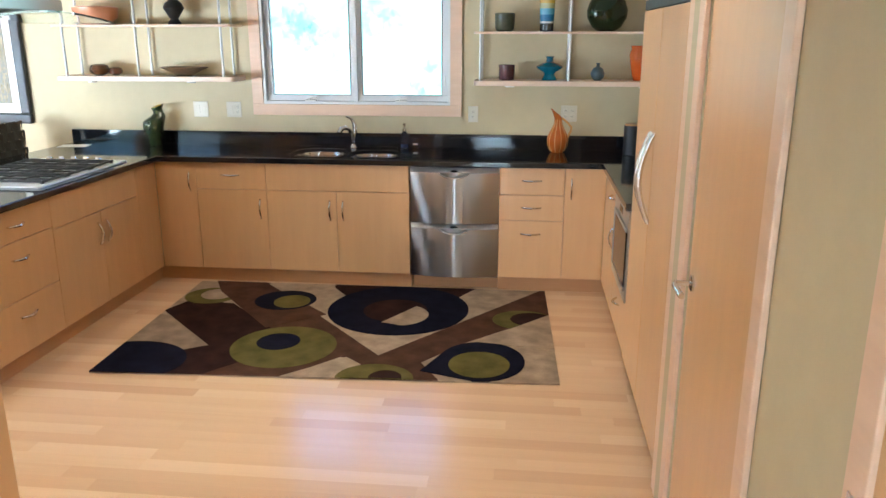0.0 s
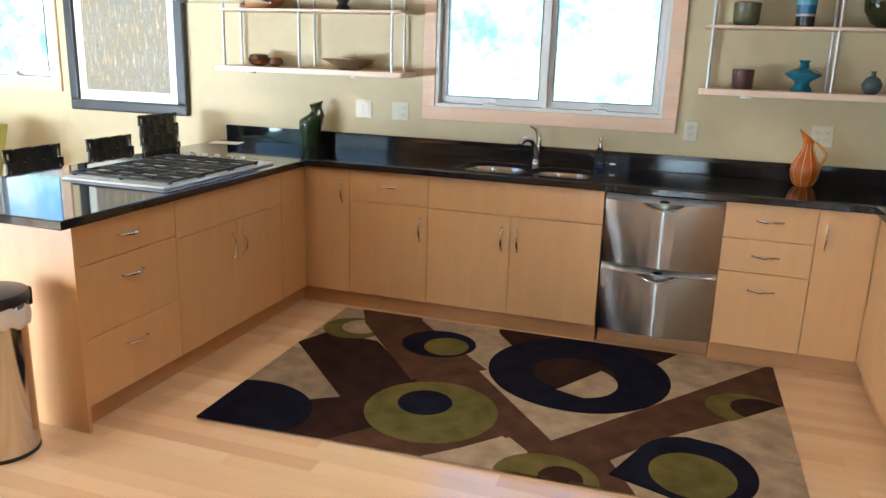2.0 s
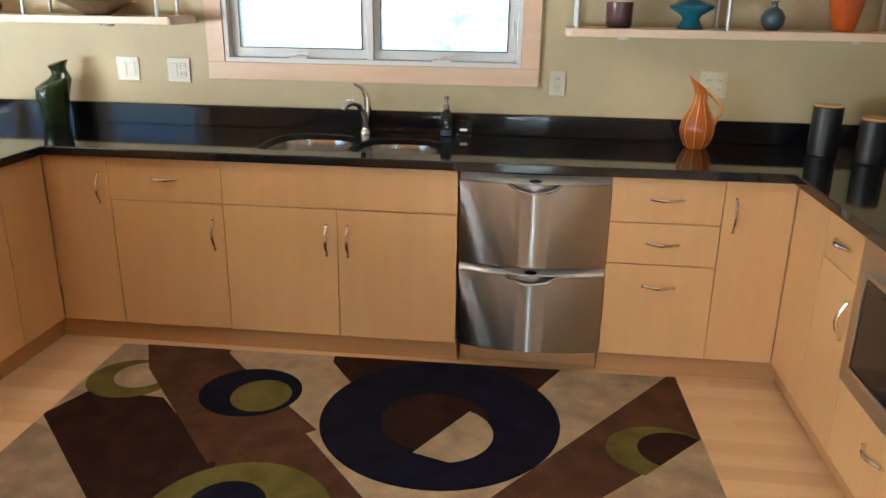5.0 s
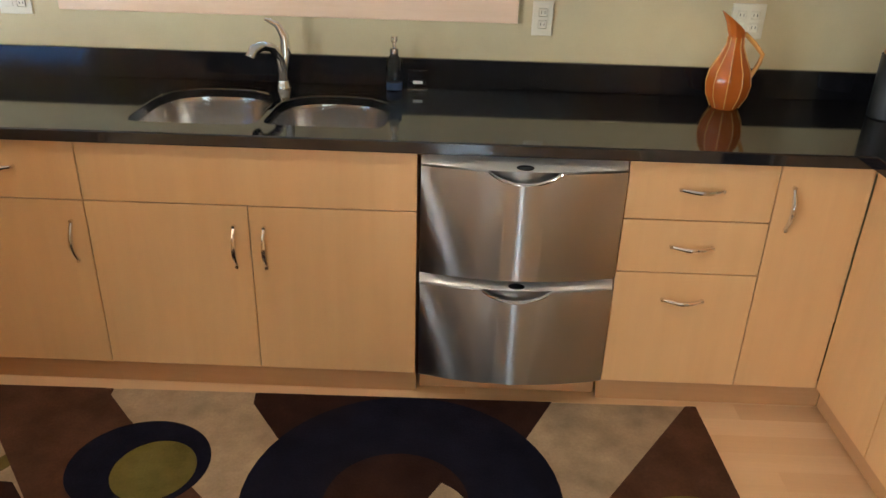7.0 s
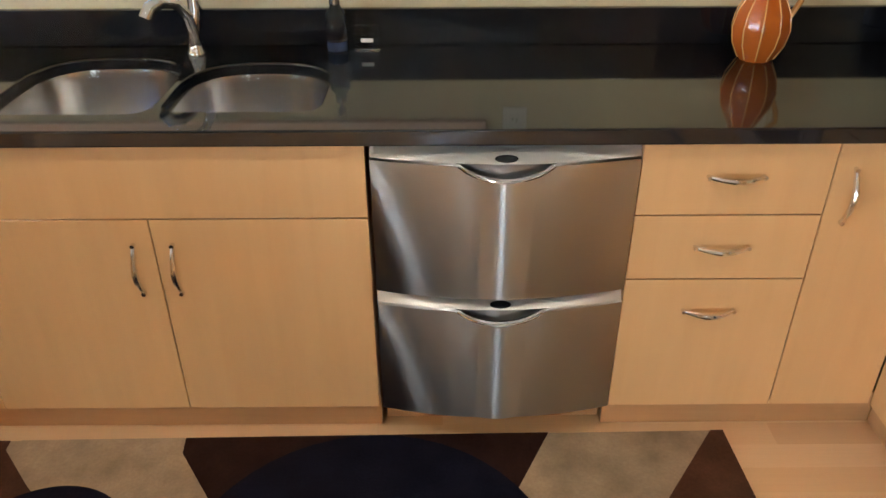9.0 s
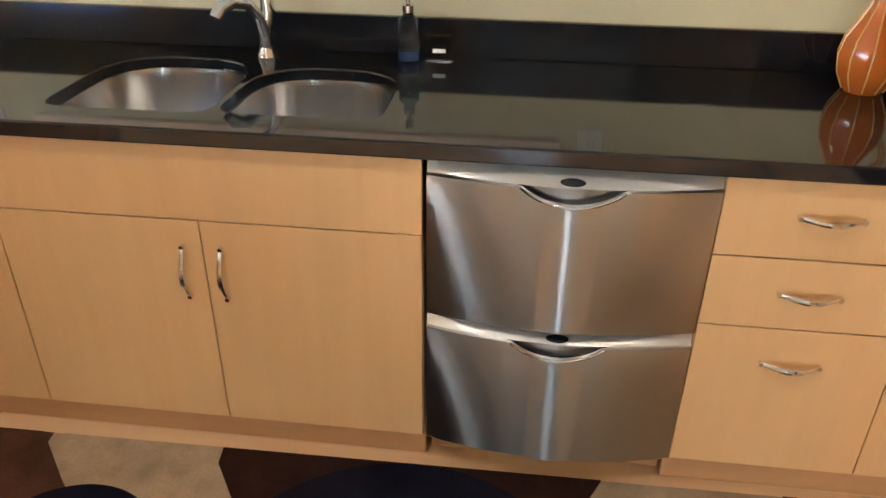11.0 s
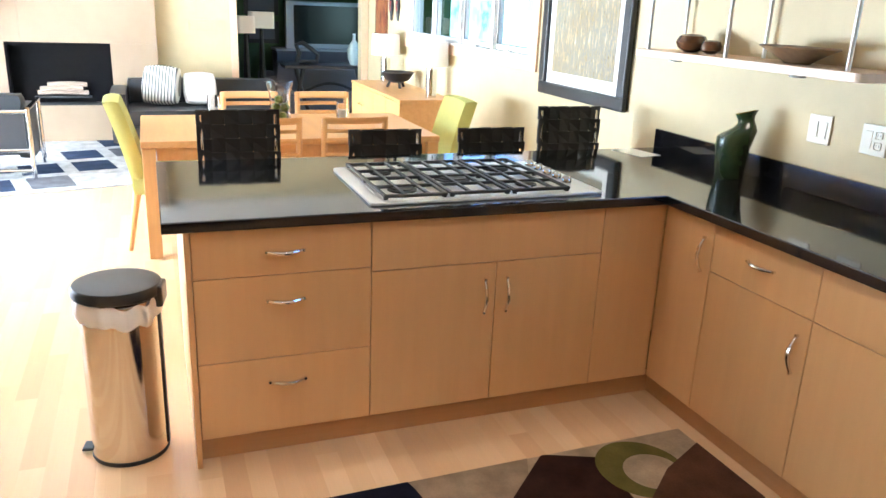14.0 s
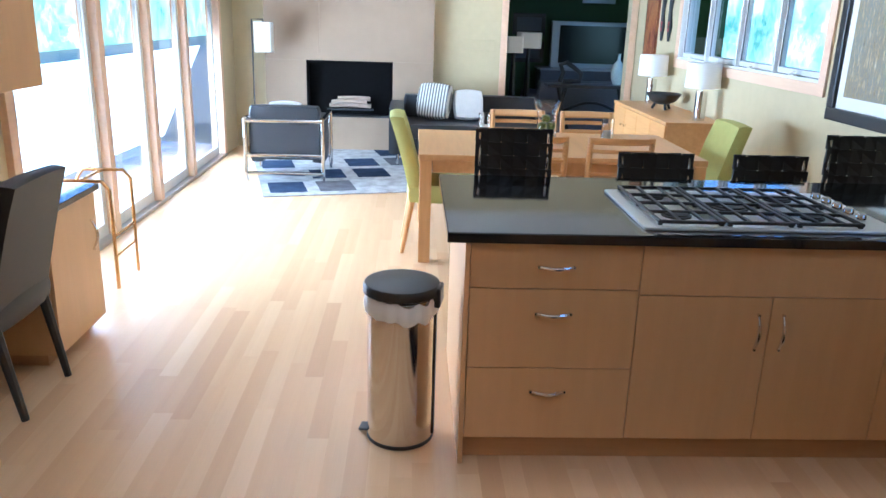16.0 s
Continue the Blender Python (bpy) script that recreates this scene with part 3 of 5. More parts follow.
for x0, x1, y0, y1 in ((-0.96, XR - 0.03, YW - 0.022, YW - 0.003), (XR - 0.024, XR - 0.004, -1.283, YW - 0.003)):
    part("backsplash", box(x0 - 1.3, x1 - 1.3, y0 - 0.3, y1 - 0.3, 0.041, 0.142, 0.002), GRANITE, t, "low black granite upstand")

sink = thing("double_sink", 1.3, 0.28, 0.874, 0, "undermount stainless double sink", "sink")
for x0, x1, y0, y1, pw in BASINS:
    bm, rings = bmesh.new(), []
    for inset, z in ((0.001, 0.012), (0.006, 0.012), (0.010, -0.01), (0.018, -0.11), (0.035, -0.155), (0.07, -0.172), (0.15, -0.176)):
        rings.append([bm.verts.new((x - 1.3, y - 0.28, z)) for x, y in oval(x0 + inset, x1 - inset, y0 + inset, y1 - inset, pw)])
    for a, b in zip(rings, rings[1:]):
        for i in range(40):
            bm.faces.new((a[i], a[(i + 1) % 40], b[(i + 1) % 40], b[i]))
    bm.faces.new(rings[-1])
    b = part("basin", bm, BASIN_STEEL, sink, "brushed steel basin", True)
    dr = part("drain", lathe([(0, 0.004), (0.03, 0.004), (0.042, 0.001), (0.042, 0)], 24), CHROME, sink, "", True)
    dr.location = ((x0 + x1) / 2 - 1.3, (y0 + y1) / 2 - 0.28, -0.1755)

# ---- dishwasher with two drawers ----
dw = thing("drawer_dishwasher", 2.1175, 0, 0, 0, "stainless two-drawer dishwasher with bowed fronts", "dishwasher")
W = 0.3015
part("tub_housing", box(-0.298, 0.298, 0.03, 0.6, 0.09, 0.868), BLACK, dw, "black housing")
# The dark wood colour includes the shadow below the dishwasher.
part("kick_plate", box(-0.298, 0.298, 0.075, 0.09, 0.002, 0.089), MAPLE_KICK_SHADED, dw, "recessed maple kick plate with shade in its colour")


def bowed(u):
    return -0.004 - 0.042 * (1 - u * u)


def dishwasher_drawer(z0, z1):
    n = 36
    dip = lambda u: 0.036 * max(0.0, 1 - (u / 0.34) ** 2) ** 0.8
    bm, low, mid, top = bmesh.new(), [], [], []
    for i in range(n + 1):
        u = -1 + 2 * i / n
        low.append(bm.verts.new((u * W, bowed(u) + 0.004, z0)))
        swell = 0.011 * math.exp(-(u / 0.15) ** 2)
        mid.append((bm.verts.new((u * W, bowed(u) - swell * 0.8, z0 + 0.006)), bm.verts.new((u * W, bowed(u) - swell, z1 - 0.034 - dip(u)))))
        top.append(bm.verts.new((u * W, bowed(u) + 0.006, z1 - 0.030 - dip(u))))
    for i in range(n):
        for a, b, c, d in ((low[i], low[i + 1], mid[i + 1][0], mid[i][0]), (mid[i][0], mid[i + 1][0], mid[i + 1][1], mid[i][1]), (mid[i][1], mid[i + 1][1], top[i + 1], top[i])):
            bm.faces.new((a, b, c, d))
    back = [(bm.verts.new((s * W, 0.03, z0)), bm.verts.new((s * W, 0.03, z1 - 0.03))) for s in (-1, 1)]
    bm.faces.new((low[0], mid[0][0], mid[0][1], top[0], back[0][1], back[0][0]))
    bm.faces.new((low[-1], back[1][0], back[1][1], top[-1], mid[-1][1], mid[-1][0]))
    f = part("drawer_front", bm, STEEL, dw, "bowed brushed stainless drawer front", True)
    bm, front, rear = bmesh.new(), [], []
    for i in range(n + 1):
        u = -1 + 2 * i / n
        front.append(bm.verts.new((u * W, bowed(u) + 0.007, z1 - 0.031)))
        rear.append(bm.verts.new((u * W, 0.02 + bowed(u) * 0.35, z1 - 0.002)))
    for i in range(n):
        bm.faces.new((front[i], front[i + 1], rear[i + 1], rear[i]))
    part("control_strip", bm, SILVER_TRIM, f, "pale sloping control strip", True)
    bm, a, b = bmesh.new(), [], []
    for i in range(n + 1):
        u = 0.36 * (-1 + 2 * i / n)
        a.append(bm.verts.new((u * W, bowed(u) + 0.012, z1 - 0.0315)))
        b.append(bm.verts.new((u * W, bowed(u) + 0.022, z1 - 0.034 - dip(u) - 0.004)))
    for i in range(n):
        bm.faces.new((a[i], a[i + 1], b[i + 1], b[i]))
    part("finger_grip", bm, STEEL, f, "scooped finger grip", True)
    pts = [(0.35 * W * (-1 + 2 * i / n), bowed(0.35 * (-1 + 2 * i / n)) - 0.003, z1 - 0.034 - dip(0.35 * (-1 + 2 * i / n))) for i in range(n + 1)]
    part("grip_lip", tube(pts, 0.0028, 6), CHROME, f, "bright rounded lip", True)
    o = part("display", lathe([(0, 0.002), (0.022, 0.002), (0.026, 0)], 20, 0.4), DARK_GLASS, f, "small dark oval display")
    o.matrix_local = pose(0.0, bowed(0) + 0.018, z1 - 0.0225, 38)
    return f


SILVER_TRIM = material("pale_steel_strip", (0.62, 0.58, 0.52), 0.38, 0.7)[0]
dishwasher_drawer(0.485, 0.868)
f = dishwasher_drawer(0.105, 0.482)
part("nameplate", box(-0.03, 0.03, bowed(0) - 0.0035, bowed(0) - 0.001, 0.497, 0.502), GREY_LEATHER, dw, "thin dark nameplate bar")

# ---- gas cooktop ----
TRAY_STEEL = speckled("pale_brushed_steel", (0.84, 0.83, 0.80), (0.78, 0.77, 0.75), 120, 0.36, 0.8, 0.01, 0.65)
ck = thing("gas_cooktop", -0.352, -0.755, 0.914, 90, "stainless gas cooktop with black cast-iron grates", "cooktop")
part("tray", prism(rounded(-0.475, 0.475, -0.31, 0.31, 0.02), 0.0, 0.012, (), 0.004), TRAY_STEEL, ck, "stainless tray")
part("burner_pan", box(-0.425, 0.33, -0.30, 0.30, 0.0125, 0.014), TRAY_STEEL, ck)
for i, (bx, by, r) in enumerate(((-0.31, -0.15, 0.045), (-0.31, 0.15, 0.035), (-0.05, 0.0, 0.06), (0.21, -0.15, 0.035), (0.21, 0.15, 0.045))):
    b = part("burner", lathe([(0, 0.013), (r * 0.9, 0.013), (r, 0.011), (r, 0.007), (r * 1.25, 0.006), (r * 1.25, 0)], 24), CAST_IRON, ck, "", True)
    b.location = (bx, by, 0.0142)
for gx in (-0.30, -0.045, 0.21):
    bm = bmesh.new()
    a, b = gx - 0.122, gx + 0.122
    for y in (-0.285, -0.14, 0.0, 0.14, 0.285):
        box(a, b, y - 0.007, y + 0.007, 0.022, 0.034, 0.002, bm, 1)
    for x in (a, gx - 0.045, gx + 0.045, b - 0.014):
        box(x, x + 0.014, -0.285, 0.285, 0.0225, 0.0335, 0.002, bm, 1)
    for x in (a + 0.01, b - 0.01):
        for y in (-0.28, 0.0, 0.28):
            box(x - 0.007, x + 0.007, y - 0.007, y + 0.007, 0.0142, 0.0225, 0, bm)
    part("grate", bm, CAST_IRON, ck, "black cast-iron grate")
for i in range(5):
    k = part("knob", lathe([(0, 0.03), (0.014, 0.03), (0.018, 0.024), (0.021, 0.004), (0.021, 0)], 20), CHROME, ck, "chrome control knob", True)
    k.location = (0.395, -0.15 + 0.085 * i, 0.0122)

# glass canopy hood over the cooktop
hd = thing("range_hood", -0.42, -0.765, 1.80, 0, "range hood with a curved pale green glass canopy", "range hood")
bm, n = bmesh.new(), 16
rows = [[bm.verts.new((-0.30 + 0.60 * j, -0.62 + 1.24 * i / n, 0.05 * math.sin(math.pi * i / n) + dz)) for j in (0, 1) for dz in (0, 0.012)] for i in range(n + 1)]
for p, q in zip(rows, rows[1:]):
    for a, b in ((0, 2), (3, 1), (1, 0), (2, 3)):
        bm.faces.new((p[a], p[b], q[b], q[a]))
for p in (rows[0], rows[-1]):
    bm.faces.new((p[0], p[1], p[3], p[2]))
part("glass_canopy", bm, HOOD_GLASS, hd, "curved pale green glass canopy", True)
part("motor_box", box(-0.17, 0.17, -0.3, 0.3, 0.063, 0.13, 0.006), STEEL, hd)
part("chimney", box(-0.14, 0.14, -0.16, 0.16, 0.13, H - 1.801, 0.003), STEEL, hd)

# ---- patterned rug ----
RUG = [(0.29, -0.03), (0.33, -1.59), (2.80, -1.47), (2.75, 0.0)]


def clip(poly):
    """Cuts a polygon to the rug's outline."""
    for (ax, ay), (bx, by) in zip(RUG, RUG[1:] + RUG[:1]):
        side = lambda p: (bx - ax) * (p[1] - ay) - (by - ay) * (p[0] - ax)
        out = []
        for p, q in zip(poly, poly[1:] + poly[:1]):
            sp, sq = side(p), side(q)
            if sp >= 0:
                out.append(p)
            if (sp < 0) != (sq < 0):
                k = sp / (sp - sq)
                out.append((p[0] + k * (q[0] - p[0]), p[1] + k * (q[1] - p[1])))
        poly = out
    return poly


def pile(name, a, b):
    m = speckled(name, a, b, 120, 0.95, 0.9, 0.35, 0.0, 8.0, 0.3)
    bs = m.node_tree.nodes["Principled BSDF"]
    bs.inputs["Sheen Weight"].default_value = 0.0
    bs.inputs["Specular IOR Level"].default_value = 0.05
    return m


BEIGE, TAUPE = pile("beige_pile", (0.37, 0.26, 0.155), (0.29, 0.20, 0.12)), pile("taupe_pile", (0.27, 0.185, 0.11), (0.22, 0.15, 0.09))
BROWN, CHOC = pile("brown_pile", (0.088, 0.038, 0.021), (0.06, 0.026, 0.015)), pile("chocolate_pile", (0.032, 0.013, 0.009), (0.022, 0.010, 0.007))
NAVY, OLIVE = pile("navy_pile", (0.006, 0.006, 0.011), (0.010, 0.009, 0.016)), pile("olive_pile", (0.125, 0.098, 0.026), (0.095, 0.075, 0.02))
rug = thing("area_rug", 1.55, -0.8, 0, 0, "hand-tufted rug with brown, navy, olive and beige circles and bands", "rug")


def ring(cx, cy, rx, ry, n=48, a0=0, a1=360):
    return [(cx + rx * math.cos(radians(a0 + (a1 - a0) * i / n)), cy + ry * math.sin(radians(a0 + (a1 - a0) * i / n))) for i in range(n if a1 - a0 == 360 else n + 1)]


bm = prism(RUG, 0.001, 0.013, (), 0.003)
bmesh.ops.translate(bm, vec=(-1.55, 0.8, 0), verts=bm.verts)
part("ground", bm, BEIGE, rug, "beige tufted ground")
LEVEL = [0.0131]


def patch(mat, poly, name="patch"):
    poly = clip(poly)
    LEVEL[0] += 0.00022
    bm = bmesh.new()
    top = [bm.verts.new((x - 1.55, y + 0.8, LEVEL[0])) for x, y in poly]
    low = [bm.verts.new((x - 1.55, y + 0.8, 0.006)) for x, y in poly]
    bm.faces.new(top)
    for i in range(len(top)):
        bm.faces.new((top[i], low[i], low[(i + 1) % len(top)], top[(i + 1) % len(top)]))
    part(name, bm, mat, rug)


patch(TAUPE, [(0.3, -0.715), (0.515, -0.805), (0.835, -1.18), (0.675, -1.28), (0.3, -1.3)])
patch(BROWN, [(0.33, 0.1), (0.785, 0.1), (0.805, -0.105), (1.3, -0.615), (1.81, -1.22), (2.76, 0.06), (2.8, -0.455), (2.29, -0.975), (2.06, -1.29), (2.29, -1.7), (1.74, -1.7), (1.69, -1.32), (1.61, -1.26), (1.3, -1.62), (0.3, -1.75), (0.735, -1.45), (1.04, -0.885)])
patch(CHOC, [(0.3, -0.655), (0.38, -0.455), (0.695, -0.475), (1.08, -0.875), (1.11, -1.35), (0.855, -1.66), (0.3, -1.7), (0.655, -1.29), (0.815, -1.18), (0.535, -0.895)])
patch(BEIGE, [(0.815, 0.1), (1.27, 0.1), (1.27, -0.075), (1.49, -0.355), (1.33, -0.635), (0.835, -0.115)])
patch(CHOC, [(1.26, 0.1), (2.29, 0.1), (2.27, 0), (2.16, -0.215), (1.44, -0.305), (1.28, -0.075)])
patch(BEIGE, [(1.29, -1.6), (1.64, -1.26), (1.74, -1.35), (1.66, -1.55), (1.68, -1.65)])
patch(OLIVE, ring(0.49, -0.34, 0.18, 0.165))
patch(BEIGE, ring(0.52, -0.31, 0.11, 0.11))
patch(BROWN, [(0.40, -0.02), (0.765, -0.02), (0.91, -0.18), (1.36, -0.62), (1.05, -0.88), (0.52, -0.25)])
patch(NAVY, ring(0.45, -1.44, 0.33, 0.275))
patch(NAVY, ring(1.02, -0.38, 0.205, 0.195))
patch(OLIVE, ring(1.072, -0.405, 0.12, 0.127))
patch(OLIVE, ring(1.25, -1.15, 0.30, 0.30))
patch(NAVY, ring(1.20, -1.09, 0.125, 0.127))
patch(NAVY, ring(1.80, -0.47, 0.455, 0.455))
patch(CHOC, ring(1.785, -0.50, 0.205, 0.205))
patch(BEIGE, [(1.735, -0.72)] + ring(1.82, -0.58, 0.19, 0.19, 14, -75, 62))
patch(OLIVE, ring(1.845, -1.52, 0.205, 0.178))
patch(CHOC, ring(1.90, -1.505, 0.087, 0.09))
patch(NAVY, [(2.07, -1.40)] + ring(2.385, -1.235, 0.235, 0.26, 40, 160, -105))
patch(OLIVE, ring(2.375, -1.29, 0.165, 0.17))
patch(OLIVE, ring(2.605, -0.59, 0.19, 0.162))
patch(CHOC, ring(2.66, -0.58, 0.135, 0.118))
patch(BEIGE, [(2.76, -0.495), (2.82, -0.455), (2.82, -1.05), (2.33, -0.975)])


# ---- open shelves and their pottery ----
def glaze(name, a, b, rough=0.18, scale=30, amount=0.8):
    m = speckled(name, a, b, scale, rough, amount, 0.03)
    m.node_tree.nodes["Principled BSDF"].inputs["Coat Weight"].default_value = 0.4
    return m


def shelf(name, x0, x1, y0, z_low, z_up, posts, label):
    t = thing(name, (x0 + x1) / 2, 0.5, z_low, 0, label, "shelf")
    cx = (x0 + x1) / 2
    y1 = YW - 0.003
    for z, d in ((0, 0.034), (z_up - z_low, 0.016), (z_up - z_low + 0.40, 0.016)):
        bm = prism(rounded(x0 - cx, x1 - cx, y0 - 0.5, y1 - 0.5, 0.03), z - d, z, (), 0.003)
        part("board", bm, SHELF_WOOD, t, "pale maple board")
    for x in posts:
        for y in (y0 + 0.03, y1 - 0.03):
            part("post", tube([(x - cx, y - 0.5, 0.0), (x - cx, y - 0.5, z_up - z_low + 0.384)], 0.009, 12), ALU, t, "brushed metal tube", True)
    for x in (x0 + 0.25, x1 - 0.35):
        p = part("puck_lamp", lathe([(0, 0), (0.03, 0), (0.033, 0.012), (0, 0.012)], 20), WHITE_PLASTIC, t, "small round lamp", True)
        p.location = (x - cx, -0.08, -0.0465)
    return t


shelf("wall_shelf", -0.88, 0.485, 0.35, 1.435, 1.80, (-0.80, -0.24, 0.40), "open maple wall shelf on metal tubes with pottery")
shelf("wall_shelf", 2.215, XR - 0.005, 0.34, 1.42, 1.75, (2.26, 2.87, 3.55), "open maple wall shelf on metal tubes beside the tall cabinet")


def pot(name, x, y, z, profile, mat, label, category="vase", squash=1.0, rz=0.0):
    ob = link(name, lathe(profile, 36, squash), mat, None, "", True)
    ob.matrix_world = pose(x, y, z, 0, 0, rz)
    return tagged(ob, label, category)


Z1, Z2, Z3, Z4 = 1.4353, 1.8003, 1.4203, 1.7503
BROWN_GLAZE = glaze("brown_glaze", (0.16, 0.06, 0.018), (0.02, 0.012, 0.01), 0.15, 14)
pot("pebble_bowl", -0.60, 0.48, Z1, [(0, 0.002), (0.03, 0), (0.065, 0.02), (0.075, 0.045), (0.06, 0.075), (0.04, 0.082), (0.035, 0.078), (0.05, 0.06), (0.05, 0.03), (0, 0.02)], BROWN_GLAZE, "small round glazed bowl, brown over black", "bowl")
pot("pebble_bowl", -0.485, 0.50, Z1, [(0, 0.002), (0.02, 0), (0.045, 0.015), (0.05, 0.035), (0.04, 0.056), (0.028, 0.06), (0.024, 0.056), (0.03, 0.04), (0, 0.02)], BROWN_GLAZE, "smaller round glazed bowl, brown over black", "bowl")
pot("low_dish", 0.06, 0.48, Z1, [(0, 0.004), (0.06, 0), (0.07, 0.008), (0.12, 0.035), (0.185, 0.062), (0.18, 0.066), (0.11, 0.042), (0, 0.02)], glaze("tan_glaze", (0.20, 0.13, 0.065), (0.10, 0.055, 0.03), 0.35, 40), "wide low tan pottery dish with a dark rim", "dish", 0.62)
pot("dark_vase", 0.02, 0.48, Z2, [(0, 0), (0.05, 0), (0.045, 0.015), (0.028, 0.04), (0.05, 0.075), (0.075, 0.115), (0.06, 0.15), (0.03, 0.175), (0.028, 0.20), (0.045, 0.22), (0.035, 0.222), (0.02, 0.2), (0, 0.19)], BLACK, "black waisted pottery vase")
peach = glaze("peach_glaze", (0.62, 0.26, 0.13), (0.52, 0.20, 0.10), 0.3, 8)
pot("peach_bowl", -0.58, 0.48, Z2, [(0, 0.003), (0.09, 0), (0.15, 0.05), (0.16, 0.12), (0.13, 0.13), (0.125, 0.12), (0.12, 0.06), (0, 0.03)], peach, "peach coloured pottery bowl", "bowl")
pot("stoneware_cup", 2.44, 0.48, Z3, [(0, 0), (0.05, 0), (0.055, 0.01), (0.058, 0.105), (0.05, 0.105), (0.047, 0.02), (0, 0.015)], glaze("plum_glaze", (0.10, 0.035, 0.035), (0.05, 0.02, 0.025), 0.25), "squat plum-brown stoneware cup", "cup")
TURQ = glaze("turquoise_glaze", (0.005, 0.15, 0.22), (0.004, 0.10, 0.16), 0.12)
pot("turquoise_vase", 2.74, 0.48, Z3, [(0, 0), (0.055, 0), (0.05, 0.012), (0.035, 0.04), (0.045, 0.055), (0.09, 0.082), (0.094, 0.095), (0.06, 0.115), (0.025, 0.125), (0.022, 0.15), (0.032, 0.162), (0.026, 0.163), (0.015, 0.145), (0, 0.13)], TURQ, "turquoise glazed vase with a wide disc body")
pot("bud_vase", 3.075, 0.48, Z3, [(0, 0), (0.025, 0), (0.045, 0.025), (0.05, 0.05), (0.035, 0.08), (0.012, 0.095), (0.011, 0.11), (0.017, 0.118), (0.01, 0.118), (0, 0.1)], glaze("slate_glaze", (0.06, 0.10, 0.11), (0.04, 0.065, 0.075), 0.3), "small slate-blue bud vase")
ORANGE = glaze("orange_glaze", (0.52, 0.10, 0.012), (0.40, 0.06, 0.008), 0.12, 12)
pot("orange_vase", 3.36, 0.48, Z3, [(0, 0), (0.04, 0), (0.05, 0.03), (0.07, 0.13), (0.075, 0.18), (0.062, 0.215), (0.068, 0.235), (0.06, 0.235), (0.05, 0.2), (0.03, 0.03), (0, 0.02)], ORANGE, "tall bright orange glazed vase")
pot("stoneware_cup", 2.42, 0.48, Z4, [(0, 0), (0.05, 0), (0.066, 0.02), (0.07, 0.12), (0.062, 0.125), (0.058, 0.03), (0, 0.02)], glaze("moss_glaze", (0.10, 0.10, 0.045), (0.05, 0.05, 0.025), 0.3), "moss green stoneware cup", "cup")
t = thing("striped_vase", 2.71, 0.48, Z4, 0, "cylindrical vase with yellow, blue and black bands", "vase")
z = 0.0
for i, (h, c) in enumerate(((0.055, (0.012, 0.012, 0.014)), (0.012, (0.5, 0.5, 0.45)), (0.045, (0.02, 0.14, 0.26)), (0.04, (0.10, 0.34, 0.44)), (0.035, (0.42, 0.46, 0.22)), (0.035, (0.60, 0.40, 0.06)))):
    part("band", lathe([(0, z), (0.047 + 0.001 * i, z), (0.049 + 0.001 * i, z + h), (0, z + h)], 28), glaze("band_glaze", c, tuple(0.75 * v for v in c), 0.2), t, "", True)
    z += h
pot("disc_vase", 3.12, 0.50, Z4, [(0, 0), (0.06, 0), (0.10, 0.03), (0.135, 0.09), (0.14, 0.14), (0.12, 0.20), (0.07, 0.25), (0.03, 0.265), (0.03, 0.285), (0.02, 0.285), (0, 0.27)], glaze("dark_green_glaze", (0.02, 0.035, 0.008), (0.008, 0.014, 0.006), 0.12, 10), "large dark green globe vase", "vase", 0.7)

# ---- on the worktop ----
ZC = 0.9143
fc = thing("faucet", 1.31, 0.525, ZC, 0, "chrome single-lever kitchen faucet", "faucet")
part("base", lathe([(0, 0), (0.027, 0), (0.027, 0.008), (0.022, 0.016), (0.021, 0.03)], 24), CHROME, fc, "", True)
body = [(0.0, 0.0, 0.02), (0.0, -0.002, 0.06), (-0.006, -0.012, 0.105), (-0.024, -0.04, 0.145), (-0.048, -0.08, 0.158), (-0.068, -0.108, 0.148), (-0.078, -0.12, 0.125)]
part("spout", tube(body, [0.019, 0.017, 0.016, 0.015, 0.017, 0.019, 0.018], 16), CHROME, fc, "arched spout with spray head", True)
part("lever", tube([(0.0, 0.0, 0.05), (0.01, 0.01, 0.12), (0.008, 0.01, 0.175), (-0.012, 0.0, 0.215), (-0.048, -0.018, 0.235)], [0.017, 0.019, 0.016, 0.011, 0.006], 14), CHROME, fc, "slender upright lever", True)

sp = thing("soap_dispenser", 1.692, 0.545, ZC, 0, "clear blue glass soap dispenser with a chrome pump", "soap dispenser")
part("bottle", lathe([(0, 0), (0.026, 0), (0.028, 0.004), (0.028, 0.105), (0.014, 0.122), (0.014, 0.128)], 24), glass("blue_glass", (0.75, 0.84, 0.95)), sp, "", True)
part("liquid", lathe([(0, 0.004), (0.024, 0.005), (0.024, 0.03), (0, 0.03)], 20), material("blue_soap", (0.08, 0.12, 0.22), 0.2)[0], sp, "", True)
part("pump", lathe([(0, 0.128), (0.016, 0.128), (0.016, 0.145), (0.006, 0.15), (0.006, 0.165), (0.012, 0.167), (0.012, 0.185), (0, 0.187)], 20), CHROME, sp, "chrome pump", True)
part("nozzle", tube([(0, 0, 0.178), (-0.004, -0.03, 0.178)], 0.004, 8), CHROME, sp, "", True)
cp = thing("sponge_holder", 1.775, 0.552, ZC, 0, "clear acrylic block with a white label", "holder")
part("block", box(-0.035, 0.035, -0.018, 0.018, 0.0, 0.075, 0.004), glass("smoked_acrylic", (0.75, 0.78, 0.9), 0.05), cp)
